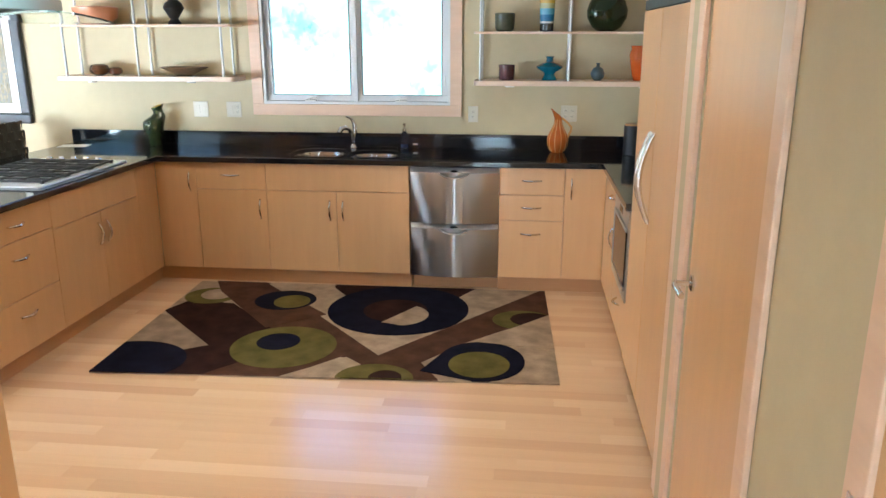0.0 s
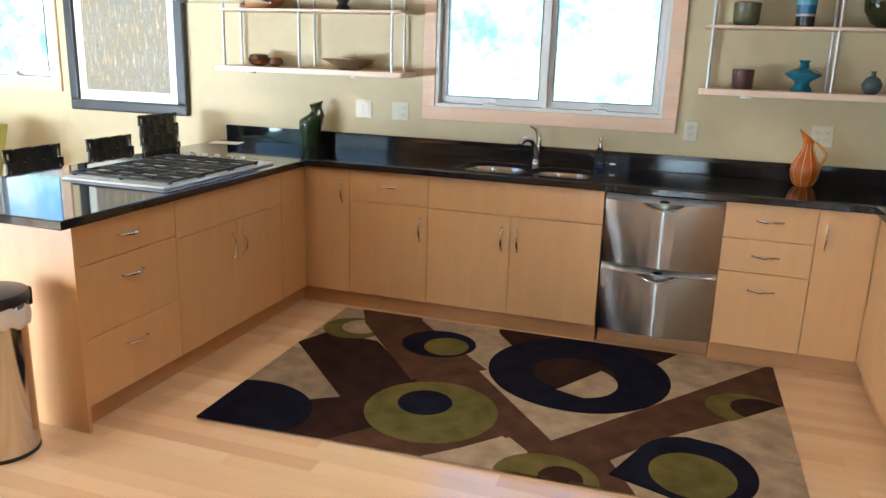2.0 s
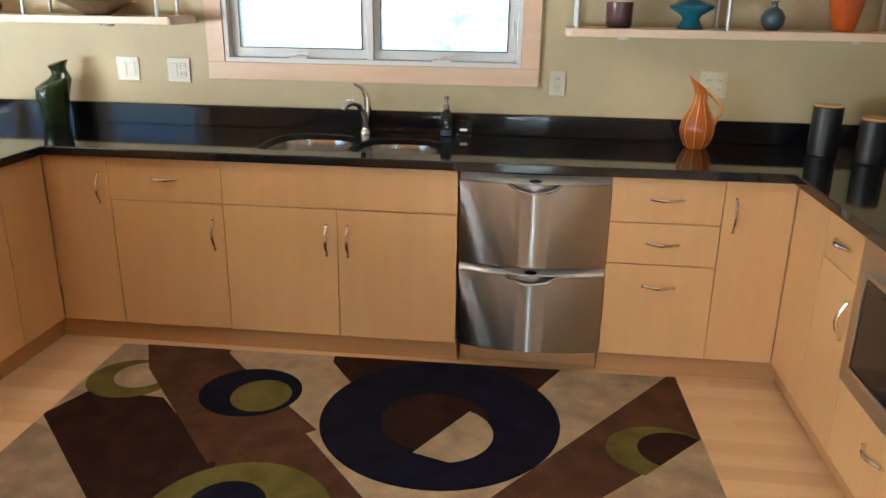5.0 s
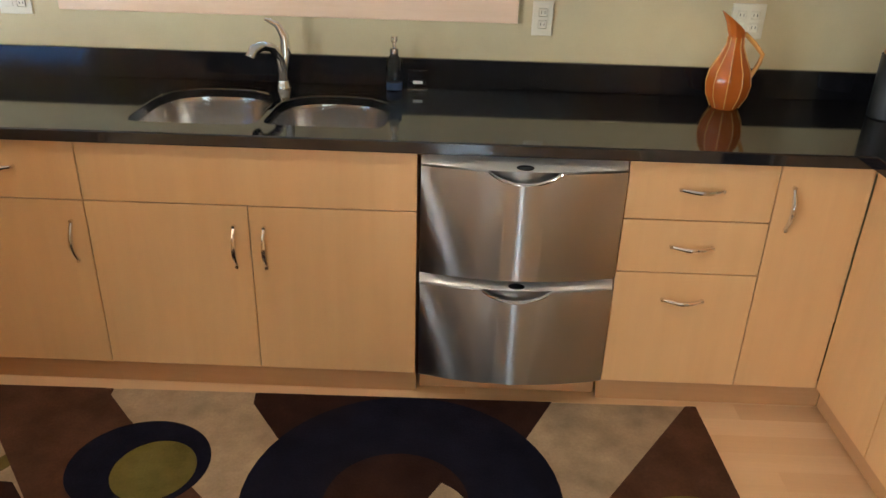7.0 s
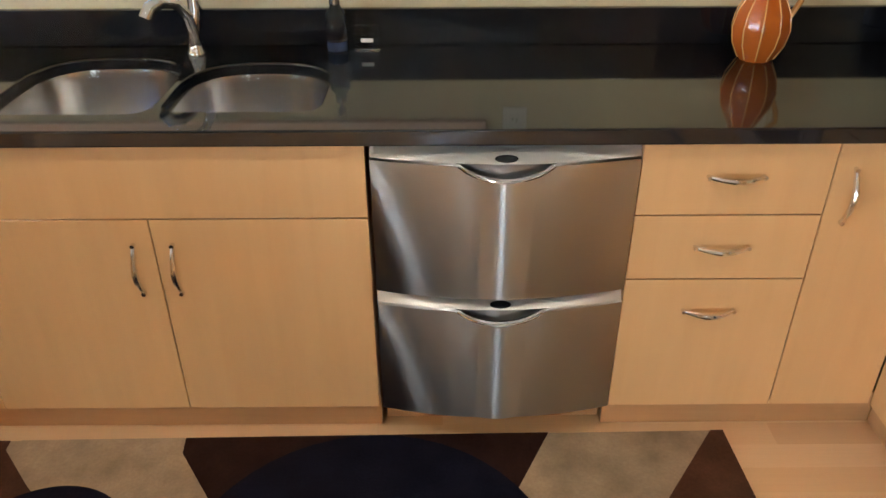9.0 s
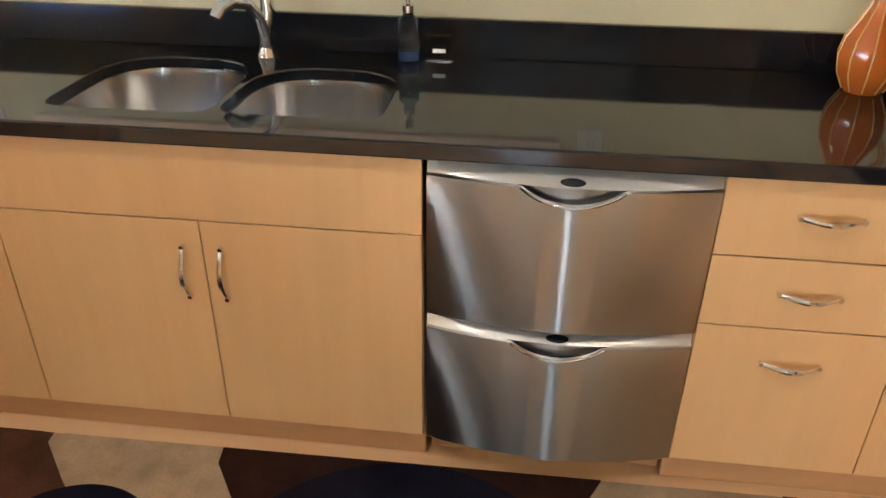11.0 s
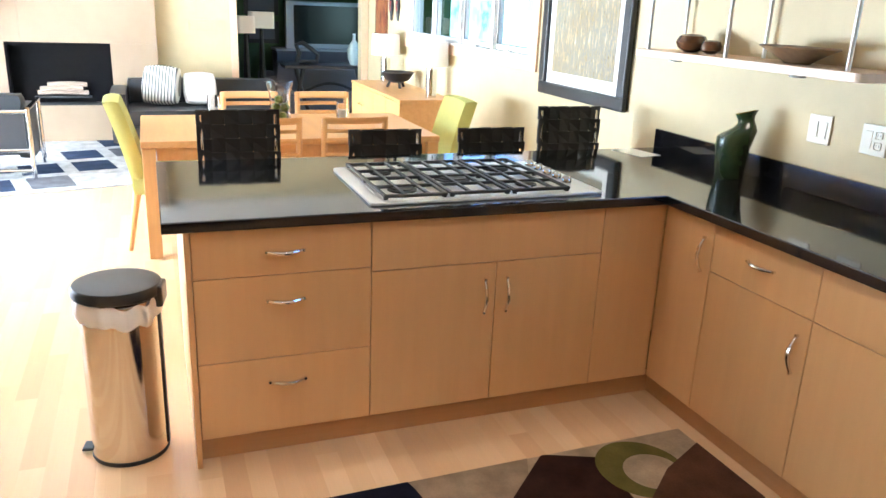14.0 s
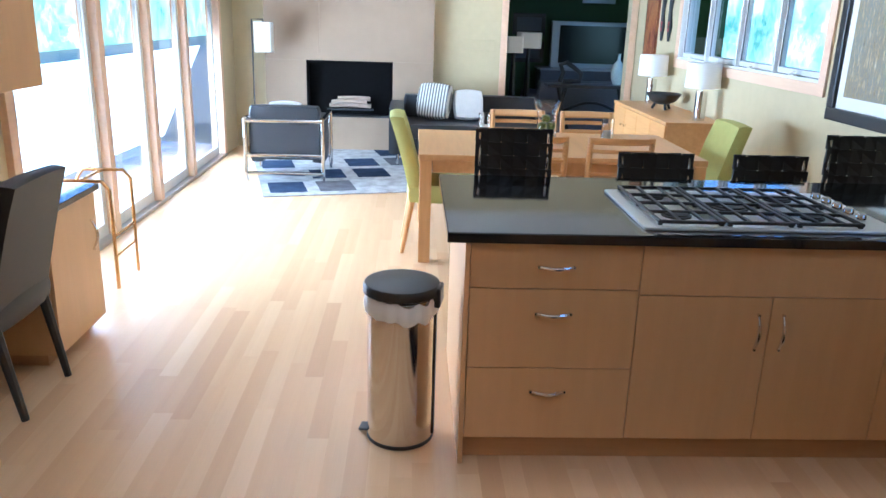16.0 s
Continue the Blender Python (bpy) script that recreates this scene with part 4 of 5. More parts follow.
part("label", box(-0.017, 0.017, -0.0205, -0.0185, 0.028, 0.038), WHITE_PLASTIC, cp, "small white label bar")

jug = thing("orange_jug", 2.815, 0.46, ZC, 0, "orange glazed pottery jug with pale stripes", "jug")
PROF = [(0, 0.0), (0.042, 0.0), (0.046, 0.006), (0.066, 0.045), (0.073, 0.085), (0.066, 0.125), (0.043, 0.17), (0.028, 0.205), (0.026, 0.235), (0.033, 0.265), (0.04, 0.285)]
bm = lathe(PROF, 40)
for v in bm.verts:
    a = math.atan2(v.co.y, v.co.x)
    k = 1 + 0.025 * math.cos(10 * a) * min(1, v.co.z / 0.03)
    v.co.x, v.co.y = v.co.x * k, v.co.y * k
    if v.co.z > 0.225:
        lift = (v.co.z - 0.225) / 0.06
        v.co.z -= lift * v.co.x * 0.75
        v.co.x -= 0.02 * lift * lift
part("body", bm, glaze("tangerine_glaze", (0.48, 0.12, 0.015), (0.36, 0.075, 0.01), 0.1, 9), jug, "", True)
STRIPE = glaze("apricot_stripe", (0.66, 0.34, 0.10), (0.58, 0.27, 0.07), 0.15)
for i in range(10):
    a = 2 * math.pi * (i + 0.0) / 10
    pts = [(r * 1.02 * math.cos(a), r * 1.02 * math.sin(a), z) for r, z in PROF[2:9]]
    part("stripe", tube(pts, 0.0022, 6), STRIPE, jug, "", True)
part("handle", tube([(0.026, 0, 0.245), (0.062, 0, 0.215), (0.095, 0, 0.18), (0.09, 0, 0.15), (0.068, 0, 0.105), (0.06, 0, 0.08)], 0.0075, 10), STRIPE, jug, "angular pale orange handle", True)

gv = thing("green_jug", -0.22, 0.475, ZC, 30, "dark green glazed pottery jug with an ochre lip", "jug")
bm = lathe([(0, 0.0), (0.056, 0.0), (0.061, 0.008), (0.067, 0.07), (0.075, 0.14), (0.08, 0.185), (0.075, 0.207), (0.058, 0.226), (0.044, 0.24), (0.034, 0.256), (0.035, 0.27), (0.047, 0.296)], 40, 0.85)
for v in bm.verts:
    k = min(1, max(0, (v.co.z - 0.17) / 0.08))
    v.co.z += 0.35 * k * v.co.x
    v.co.x += 0.042 * k
    w = 1 + 0.03 * noise.noise((9 * v.co.x, 9 * v.co.y, 12 * v.co.z))
    v.co.x, v.co.y = v.co.x * w, v.co.y * w
GREEN_GLAZE = glaze("moss_green_glaze", (0.03, 0.05, 0.016), (0.012, 0.024, 0.010), 0.22, 26)
part("body", bm, GREEN_GLAZE, gv, "", True)
part("lip_lining", lathe([(0, 0.0), (0.03, 0.006), (0.041, 0.026)], 24), glaze("ochre_glaze", (0.34, 0.22, 0.03), (0.25, 0.16, 0.02)), gv, "ochre lining", True).matrix_local = pose(0.042, 0, 0.272, 0, -18, 0)

for x, y, h in ((3.33, 0.40, 0.215), (3.47, 0.25, 0.185), (3.58, 0.08, 0.16)):
    cn = thing("canister", x, y, ZC, 0, "black cylindrical canister with a wooden lid", "canister", "black canisters")
    part("body", lathe([(0, 0), (0.056, 0), (0.06, 0.004), (0.06, h - 0.012), (0.058, h - 0.01), (0, h - 0.01)], 32), BLACK, cn, "", True)
    part("lid", lathe([(0, h - 0.0095), (0.055, h - 0.0095), (0.056, h), (0, h + 0.002)], 32), OAK, cn, "pale wooden lid", True)


sheet = thing("paper_sheet", -0.83, 0.40, ZC, 12, "white sheet of paper lying on the worktop", "paper")
part("sheet", box(-0.105, 0.105, -0.07, 0.07, 0.0004, 0.0014), WHITE_PLASTIC, sheet)


def plate(x, z, w, kinds, label):
    t = thing("wall_plate", x, YW - 0.0005, z, 0, label, "outlet", "", "")
    part("cover", box(-w / 2, w / 2, -0.007, 0, -0.058, 0.058, 0.003), ALMOND, t, "white cover plate")
    for i, k in enumerate(kinds):
        c = (i - (len(kinds) - 1) / 2) * 0.046
        if k == "s":
            part("rocker", box(c - 0.016, c + 0.016, -0.0105, -0.0072, -0.033, 0.033, 0.002), ALMOND, t)
        else:
            for dz in (-0.02, 0.02):
                s = part("socket", box(c - 0.015, c + 0.015, -0.0095, -0.0072, dz - 0.014, dz + 0.014, 0.004), ALMOND, t)
                for dx in (-0.006, 0.006):
                    part("slot", box(c + dx - 0.0012, c + dx + 0.0012, -0.0102, -0.0096, dz - 0.004, dz + 0.005), BLACK, s)


plate(0.106, 1.18, 0.115, "ss", "white double switch plate")
plate(0.368, 1.18, 0.115, "so", "white switch and outlet plate")
plate(2.197, 1.163, 0.072, "o", "white outlet plate beside the window")
plate(2.895, 1.175, 0.115, "oo", "white double outlet plate behind the jug")

# ---- framed picture on the window wall ----
def picture_paper(name, colours, scale):
    m, nt, b = material(name, (0.5, 0.5, 0.5), 0.5)
    n1 = node(nt, "ShaderNodeTexNoise", Scale=1.0, Detail=5.0, Roughness=0.75)
    n2 = node(nt, "ShaderNodeTexNoise", Scale=3.0, Detail=4.0)
    nt.links.new(mapped(nt, scale), n1.inputs["Vector"])
    nt.links.new(mapped(nt, (1, 1, 1)), n2.inputs["Vector"])
    k = len(colours) - 1
    c1 = ramp(nt, n1.outputs["Fac"], [(0.32 + 0.36 * i / k, c) for i, c in enumerate(colours)])
    c2 = ramp(nt, n2.outputs["Fac"], [(0.4, (0.95, 0.86, 0.70)), (0.62, (0.92, 0.93, 0.92))])
    nt.links.new(mix(nt, 1.0, c1, c2, "MULTIPLY"), b.inputs["Base Color"])
    return m


art = thing("framed_picture", -1.795, YW, 1.055, 0, "large print of birch trees in a wide black frame", "picture")
aw, ah, fw = 0.525, 1.32, 0.08
part("frame_rail", box(-aw, aw, -0.045, -0.002, 0, fw, 0.012), BLACK, art, "wide black moulding")
part("frame_rail", box(-aw, aw, -0.045, -0.002, ah - fw, ah, 0.012), BLACK, art)
for s in (-1, 1):
    a, b = sorted((s * aw, s * (aw - fw)))
    part("frame_stile", box(a, b, -0.0448, -0.002, fw - 0.004, ah - fw + 0.004, 0.012), BLACK, art)
part("mat_board", box(-aw + fw - 0.005, aw - fw + 0.005, -0.02, -0.004, fw - 0.005, ah - fw + 0.005), WHITE_PLASTIC, art, "white mat")
part("print", box(-aw + fw + 0.07, aw - fw - 0.07, -0.0225, -0.0205, fw + 0.075, ah - fw - 0.075), picture_paper("birch_print", [(0.05, 0.035, 0.02), (0.30, 0.24, 0.12), (0.17, 0.18, 0.17), (0.42, 0.31, 0.15), (0.55, 0.54, 0.48)], (46, 46, 9)), art, "mottled print in brown, ochre and pale blue")

# ---- pedal bin ----
bn = thing("pedal_bin", -0.205, -2.085, 0, 80, "round polished steel bin with a black lid and white liner", "trash bin")
part("base_ring", lathe([(0, 0), (0.132, 0), (0.1335, 0.004), (0.132, 0.016), (0, 0.016)], 40), BLACK, bn, "", True)
part("drum", lathe([(0, 0.016), (0.131, 0.017), (0.131, 0.03), (0.131, 0.57), (0.131, 0.59), (0.125, 0.60), (0.115, 0.60), (0.115, 0.1)], 48), material("polished_steel", (0.66, 0.62, 0.57), 0.12, 1.0)[0], bn, "polished steel drum", True)
bm = lathe([(0.1365, 0.617), (0.142, 0.60), (0.143, 0.575), (0.139, 0.545), (0.134, 0.54)], 64)
for v in bm.verts:
    a = math.atan2(v.co.y, v.co.x)
    k = 1 + 0.05 * noise.noise((4 * math.cos(a), 4 * math.sin(a), 9 * v.co.z)) + 0.02 * math.sin(17 * a)
    v.co.x, v.co.y = v.co.x * max(k, 0.97), v.co.y * max(k, 0.97)
    v.co.z += 0.03 * noise.noise((2.5 * math.cos(a), 2.5 * math.sin(a), 3)) - 0.01
part("liner", bm, material("thin_white_plastic", (0.85, 0.85, 0.84), 0.3)[0], bn, "crumpled white plastic liner", True)
part("lid", lathe([(0, 0.658), (0.12, 0.657), (0.142, 0.652), (0.149, 0.64), (0.149, 0.617), (0.142, 0.612), (0, 0.612)], 48), BLACK, bn, "black domed lid", True)
part("hinge", box(0.09, 0.155, -0.05, 0.05, 0.57, 0.645, 0.008), BLACK, bn, "black hinge block")
# Added strip; the drum itself has only a dark reflection here.
part("reflection_strip", box(0.126, 0.137, -0.014, 0.014, 0.02, 0.57, 0.004), BLACK, bn, "added black strip at the drum's dark reflection")
part("pedal", box(-0.165, -0.12, -0.03, 0.03, 0.012, 0.022, 0.004), BLACK, bn)

# ---- woven bar stools ----
def bar_stool(x, y, top, label):
    t = thing("bar_stool", x, y, 0, 0, label, "stool", "bar stools")
    for sx in (0.0, 0.40):
        for sy in (-0.17, 0.17):
            part("leg", tube([(sx + (0.02 if sx else -0.02), sy * 1.05, 0.001), (sx, sy, 0.63)], 0.011, 10), CHROME, t, "chrome leg", True)
    for sy in (-0.17, 0.17):
        part("back_post", tube([(0.0, sy, 0.63), (-0.03, sy, top - 0.02)], 0.009, 10), CHROME, t, "chrome back post", True)
    part("footrest", tube([(0.41, -0.175, 0.25), (0.41, 0.175, 0.25)], 0.009, 10), CHROME, t, "", True)
    part("seat", box(-0.01, 0.42, -0.19, 0.19, 0.63, 0.675, 0.012), LEATHER, t, "black leather seat")
    z0 = 0.70
    rows = max(4, round((top - z0) / 0.068))
    for j in range(rows):
        za, zb = z0 + (top - z0) * j / rows, z0 + (top - z0) * (j + 1) / rows
        pts = [(-0.03 * (za - 0.63) / (top - 0.63) + 0.006 * (-1) ** (i + j), -0.193 + 0.386 * i / 6, (za + zb) / 2) for i in range(7)]
        bm = bmesh.new()
        rings = []
        for px, py, pz in pts:
            h = (zb - za) * 0.485
            rings.append([bm.verts.new((px + dx, py, pz + dz)) for dx, dz in ((0.003, -h), (0.003, h), (-0.003, h), (-0.003, -h))])
        for a, b in zip(rings, rings[1:]):
            for k in range(4):
                bm.faces.new((a[k], a[(k + 1) % 4], b[(k + 1) % 4], b[k]))
        bm.faces.new(rings[0])
        bm.faces.new(rings[-1])
        part("strap", bm, LEATHER, t)
    for i in range(6):
        yc = -0.161 + 0.0644 * i
        bm, rings = bmesh.new(), []
        for j in range(rows + 1):
            z = z0 + (top + 0.004 - z0) * j / rows
            px = -0.03 * (z - 0.63) / (top - 0.63) - 0.006 * (-1) ** (i + j)
            rings.append([bm.verts.new((px + dx, yc + dy, z)) for dx, dy in ((0.003, -0.031), (0.003, 0.031), (-0.003, 0.031), (-0.003, -0.031))])
        for a, b in zip(rings, rings[1:]):
            for k in range(4):
                bm.faces.new((a[k], a[(k + 1) % 4], b[(k + 1) % 4], b[k]))
        bm.faces.new(rings[0])
        bm.faces.new(rings[-1])
        part("strap", bm, LEATHER, t)
    return t


bar_stool(-1.22, -1.55, 1.09, "tall bar stool with a woven black leather back")
bar_stool(-1.22, -0.825, 0.985, "bar stool with a low woven black leather back")
bar_stool(-1.22, -0.235, 0.985, "bar stool with a low woven black leather back")
bar_stool(-1.22, 0.23, 1.095, "tall bar stool with a woven black leather back beside the wall")

# recessed ceiling lamps
for x, y in DOWNLIGHTS:
    t = thing("ceiling_lamp", x, y, H, 0, "round white recessed ceiling lamp", "ceiling lamp", "recessed lamps")
    part("trim_ring", lathe([(0.055, -0.004), (0.085, -0.006), (0.09, -0.001), (0.055, -0.001)], 32), WHITE_PLASTIC, t, "", True)


# ---- dining room ----
table = thing("dining_table", -2.99, -1.05, 0, 0, "long honey-coloured wooden dining table", "table")
part("tabletop", box(-0.57, 0.57, -0.96, 0.96, 0.705, 0.745, 0.004), OAK, table)
for sx in (-1, 1):
    part("apron", box(sx * 0.52 - 0.012, sx * 0.52 + 0.012, -0.87, 0.87, 0.62, 0.704), OAK, table)
    for sy in (-1, 1):
        part("leg", box(sx * 0.525 - 0.04, sx * 0.525 + 0.04, sy * 0.915 - 0.04, sy * 0.915 + 0.04, 0.001, 0.704, 0.004), OAK_V, table)
for sy in (-1, 1):
    part("apron", box(-0.48, 0.48, sy * 0.91 - 0.012, sy * 0.91 + 0.012, 0.62, 0.704), OAK, table)


def slat_chair(x, y, rz):
    t = thing("slat_chair", x, y, 0, rz, "honey wooden dining chair with a slatted back", "chair", "chairs round the table")
    for sx in (-0.2, 0.2):
        part("front_leg", box(sx - 0.018, sx + 0.018, -0.42, -0.384, 0.001, 0.43, 0.003), OAK_V, t)
        part("back_post", tube([(sx, 0.0, 0.001), (sx, 0.0, 0.45), (sx, 0.05, 0.90)], 0.02, 8), OAK_V, t)
    part("seat", box(-0.22, 0.22, -0.43, 0.015, 0.43, 0.455, 0.006), OAK, t)
    part("top_rail", tube(arc((-0.2, 0.05, 0.875), (0.2, 0.05, 0.875), (0, 0.03, 0)), 0.035, 8, 0.35), OAK, t)
    for z in (0.58, 0.66, 0.74, 0.81):
        part("slat", tube(arc((-0.19, 0.012 + (z - 0.45) * 0.1, z), (0.19, 0.012 + (z - 0.45) * 0.1, z), (0, 0.025, 0), 8), 0.02, 8, 0.35), OAK, t)
    return t


slat_chair(-2.37, -1.27, -90)
slat_chair(-2.37, -0.71, -90)
slat_chair(-3.64, -1.21, 90)
slat_chair(-3.64, -0.64, 90)


def parsons_chair(name, x, y, rz, cloth, wood_mat, label, group="", top=1.02):
    """An upholstered chair whose back leans away; its back stands at local +y."""
    t = thing(name, x, y, 0, rz, label, "chair", group)
    for sx in (-0.2, 0.2):
        part("front_leg", tube([(sx, -0.46, 0.001), (sx, -0.45, 0.40)], [0.016, 0.024], 8), wood_mat, t)
        part("back_leg", tube([(sx, 0.09, 0.001), (sx, 0.02, 0.40)], [0.016, 0.024], 8), wood_mat, t)
    part("seat", cushion(-0.245, 0.245, -0.50, 0.06, 0.37, 0.50, 0.18), cloth, t, "", True)
    bm = cushion(-0.24, 0.24, -0.055, 0.045, 0.0, top - 0.44, 0.14)
    for v in bm.verts:
        k = v.co.z / (top - 0.44)
        v.co.y += 0.10 * k + 0.045 * k * k
        v.co.x *= 1 - 0.04 * k
        v.co.z += 0.44
    part("backrest", bm, cloth, t, "", True)
    return t


parsons_chair("upholstered_chair", -2.84, -2.03, 180, LIME, OAK_V, "lime green upholstered dining chair at the table end", "lime chairs", 0.97)
parsons_chair("upholstered_chair", -2.84, 0.085, 0, LIME, OAK_V, "lime green upholstered dining chair beside the wall", "lime chairs", 0.96)

hv = thing("hurricane_vase", -3.15, -1.06, 0.7452, 0, "flared clear glass vase holding green apples", "vase")
part("glass", lathe([(0, 0.003), (0.07, 0), (0.075, 0.01), (0.072, 0.12), (0.075, 0.2), (0.10, 0.29), (0.096, 0.29), (0.071, 0.2), (0.068, 0.12), (0.07, 0.014), (0, 0.012)], 32), CLEAR, hv, "", True)
APPLE = glaze("apple_skin", (0.20, 0.26, 0.05), (0.14, 0.20, 0.03), 0.3, 20)
for i, (ax, ay, az) in enumerate(((0.03, 0.01, 0.05), (-0.032, 0.01, 0.05), (0.0, -0.03, 0.105), (0.01, 0.033, 0.108), (-0.02, -0.005, 0.158))):
    a = part("apple", lathe([(0, -0.022), (0.012, -0.031), (0.03, -0.018), (0.035, 0.005), (0.026, 0.026), (0.01, 0.031), (0, 0.024)], 20), APPLE, hv, "green apple", True)
    a.location = (ax, ay, az)
for x, y in ((-3.4, -1.50), (-3.23, -0.58)):
    t = thing("candle_holder", x, y, 0.7452, 0, "small clear glass candle holder", "candle holder", "candle holders")
    part("glass", lathe([(0, 0.004), (0.045, 0), (0.047, 0.006), (0.047, 0.16), (0.043, 0.16), (0.043, 0.02), (0, 0.018)], 24), CLEAR, t, "", True)
    part("candle", lathe([(0, 0.019), (0.028, 0.019), (0.028, 0.075), (0, 0.077)], 20), WHITE_FABRIC, t, "", True)

sb = thing("sideboard", -4.81, 0.345, 0, 0, "honey-coloured wooden sideboard under the windows", "sideboard")
part("carcass", box(-0.86, 0.86, -0.225, 0.27, 0.08, 0.775), OAK, sb)
part("top", box(-0.88, 0.88, -0.25, 0.28, 0.776, 0.80, 0.003), OAK, sb)
part("plinth", box(-0.82, 0.82, -0.2, 0.25, 0.001, 0.079), BLACK, sb)
for i in range(4):
    a = -0.86 + 0.43 * i
    f = part("door", box(a + 0.003, a + 0.427, -0.247, -0.226, 0.085, 0.77, 0.002), OAK, sb)
    part("knob", tube([(a + (0.37 if i % 2 == 0 else 0.06), -0.247, 0.6), (a + (0.37 if i % 2 == 0 else 0.06), -0.27, 0.6)], 0.012, 12), NICKEL, f, "", True)
SHADE = material("lamp_shade", (0.86, 0.84, 0.78), 0.8)[0]
SHADE.node_tree.nodes["Principled BSDF"].inputs["Emission Color"].default_value = (1.0, 0.93, 0.8, 1)
SHADE.node_tree.nodes["Principled BSDF"].inputs["Emission Strength"].default_value = 0.1


def table_lamp(x, y, z, label, r=0.15, h=0.24, foot=0.25):
    t = thing("table_lamp", x, y, z, 0, label, "lamp", "table lamps")
    part("base", lathe([(0, 0), (0.05, 0), (0.05, foot), (0, foot)], 28), CHROME, t, "chrome cylinder base", True)
    part("stem", tube([(0, 0, foot), (0, 0, foot + 0.06)], 0.008), CHROME, t, "", True)
    part("shade", lathe([(r * 0.95, foot + h), (r, foot + 0.03), (r - 0.004, foot + 0.03), (r * 0.95 - 0.004, foot + h)], 40), SHADE, t, "white drum shade", True)


table_lamp(-4.14, 0.45, 0.8, "table lamp with a white drum shade on the sideboard")
table_lamp(-5.5, 0.42, 0.8, "table lamp with a white drum shade on the sideboard")
bw = thing("footed_bowl", -4.95, 0.38, 0.8, 0, "dark footed bowl with pale contents", "bowl")
part("bowl", lathe([(0, 0.05), (0.06, 0.05), (0.12, 0.08), (0.17, 0.15), (0.165, 0.155), (0.11, 0.095), (0, 0.07)], 32), BLACK, bw, "", True)
for i in range(3):
    a = 2.1 * i
    part("foot", tube([(0.07 * math.cos(a), 0.07 * math.sin(a), 0.06), (0.10 * math.cos(a), 0.10 * math.sin(a), 0.002)], 0.014), BLACK, bw)
part("filling", lathe([(0, 0.13), (0.08, 0.125), (0.13, 0.11), (0.11, 0.10)], 24), WHITE_FABRIC, bw, "", True)
for x in (-5.93, -5.69):
    t = thing("wall_hanging", x, YW, 1.42, 0, "slender dark carved wall hanging with a red accent", "wall ornament", "carved hangings")
    part("carving", tube([(0, -0.02, 0), (0.015, -0.022, 0.15), (-0.01, -0.022, 0.3), (0.012, -0.022, 0.45), (0, -0.02, 0.62)], [0.012, 0.03, 0.02, 0.03, 0.01], 10, 0.5), BLACK, t, "", True)
    part("accent", box(-0.02, 0.02, -0.04, -0.02, 0.1, 0.2, 0.004), material("red_lacquer", (0.3, 0.02, 0.015), 0.3)[0], t, "red accent")
pn = thing("narrow_painting", -6.31, YW, 1.1, 0, "narrow upright painting in dark red and brown", "painting")
part("canvas", box(-0.2, 0.2, -0.03, -0.002, 0.0, 1.2), picture_paper("red_abstract", [(0.02, 0.015, 0.012), (0.20, 0.05, 0.03), (0.35, 0.16, 0.06), (0.10, 0.04, 0.03)], (9, 9, 4)), pn)
part("edge", box(-0.215, -0.2005, -0.032, -0.002, -0.01, 1.21), BLACK, pn)

# ---- living room ----
SOOT = speckled("soot", (0.003, 0.003, 0.003), (0.006, 0.005, 0.005), 30, 0.95, 0.8, 0.2)
SOOT.node_tree.nodes["Principled BSDF"].inputs["Specular IOR Level"].default_value = 0.05
fp = thing("fireplace", FX, -2.815, 0, 90, "pale brown stone fireplace with a raised black firebox", "fireplace")
for a, b, z0, z1 in ((-0.99, -0.511, 0, 1.06), (0.511, 0.99, 0, 1.06), (-0.509, 0.509, 0, 0.40), (-0.99, -0.35, 1.062, 1.95), (-0.348, 0.99, 1.062, 1.95), (-0.99, 0.2, 1.952, H), (0.202, 0.99, 1.952, H)):
    part("stone_slab", box(a, b, -0.16, -0.002, z0 + 0.0003, z1 + 0.0015, 0.0008), STONE, fp)
part("firebox_back", box(-0.509, 0.509, -0.02, -0.003, 0.402, 1.06), SOOT, fp, "black sooty firebox")
for a, b in ((-0.509, -0.485), (0.485, 0.509)):
    part("firebox_side", box(a, b, -0.155, -0.021, 0.421, 1.06), SOOT, fp)
part("firebox_lintel", box(-0.484, 0.484, -0.155, -0.021, 1.03, 1.06), SOOT, fp)
part("ledge", box(-0.509, 0.509, -0.158, -0.021, 0.4005, 0.42, 0.003), BLACK, fp)
LOG = wood("pale_log", (0.28, 0.2, 0.14), (0.42, 0.32, 0.24), (3, 20, 20), 0.8, 0.8)
for i, (a, b, z) in enumerate((((-0.25, -0.075), (0.25, -0.085), 0.53), ((-0.22, -0.11), (0.2, -0.12), 0.575), ((-0.15, -0.07), (0.24, -0.075), 0.615))):
    t = link("log", tube(arc((a[0], a[1], z), (b[0], b[1], z), (0, 0, 0.01), 6), 0.026, 10), LOG, fp, "pale log", True)
part("log_grate", box(-0.28, 0.28, -0.13, -0.05, 0.48, 0.495), CAST_IRON, fp)

ac = thing("armchair", -5.15, -3.29, 0, 0, "dark leather armchair in a bright chrome frame", "armchair")
part("back_cushion", cushion(0.10, 0.27, -0.345, 0.345, 0.22, 0.60, 0.1), GREY_LEATHER, ac, "", True)
part("top_cushion", cushion(0.08, 0.27, -0.345, 0.345, 0.60, 0.74, 0.25), GREY_LEATHER, ac, "", True)
part("seat_cushion", cushion(-0.37, 0.12, -0.30, 0.30, 0.20, 0.37, 0.12), GREY_LEATHER, ac, "", True)
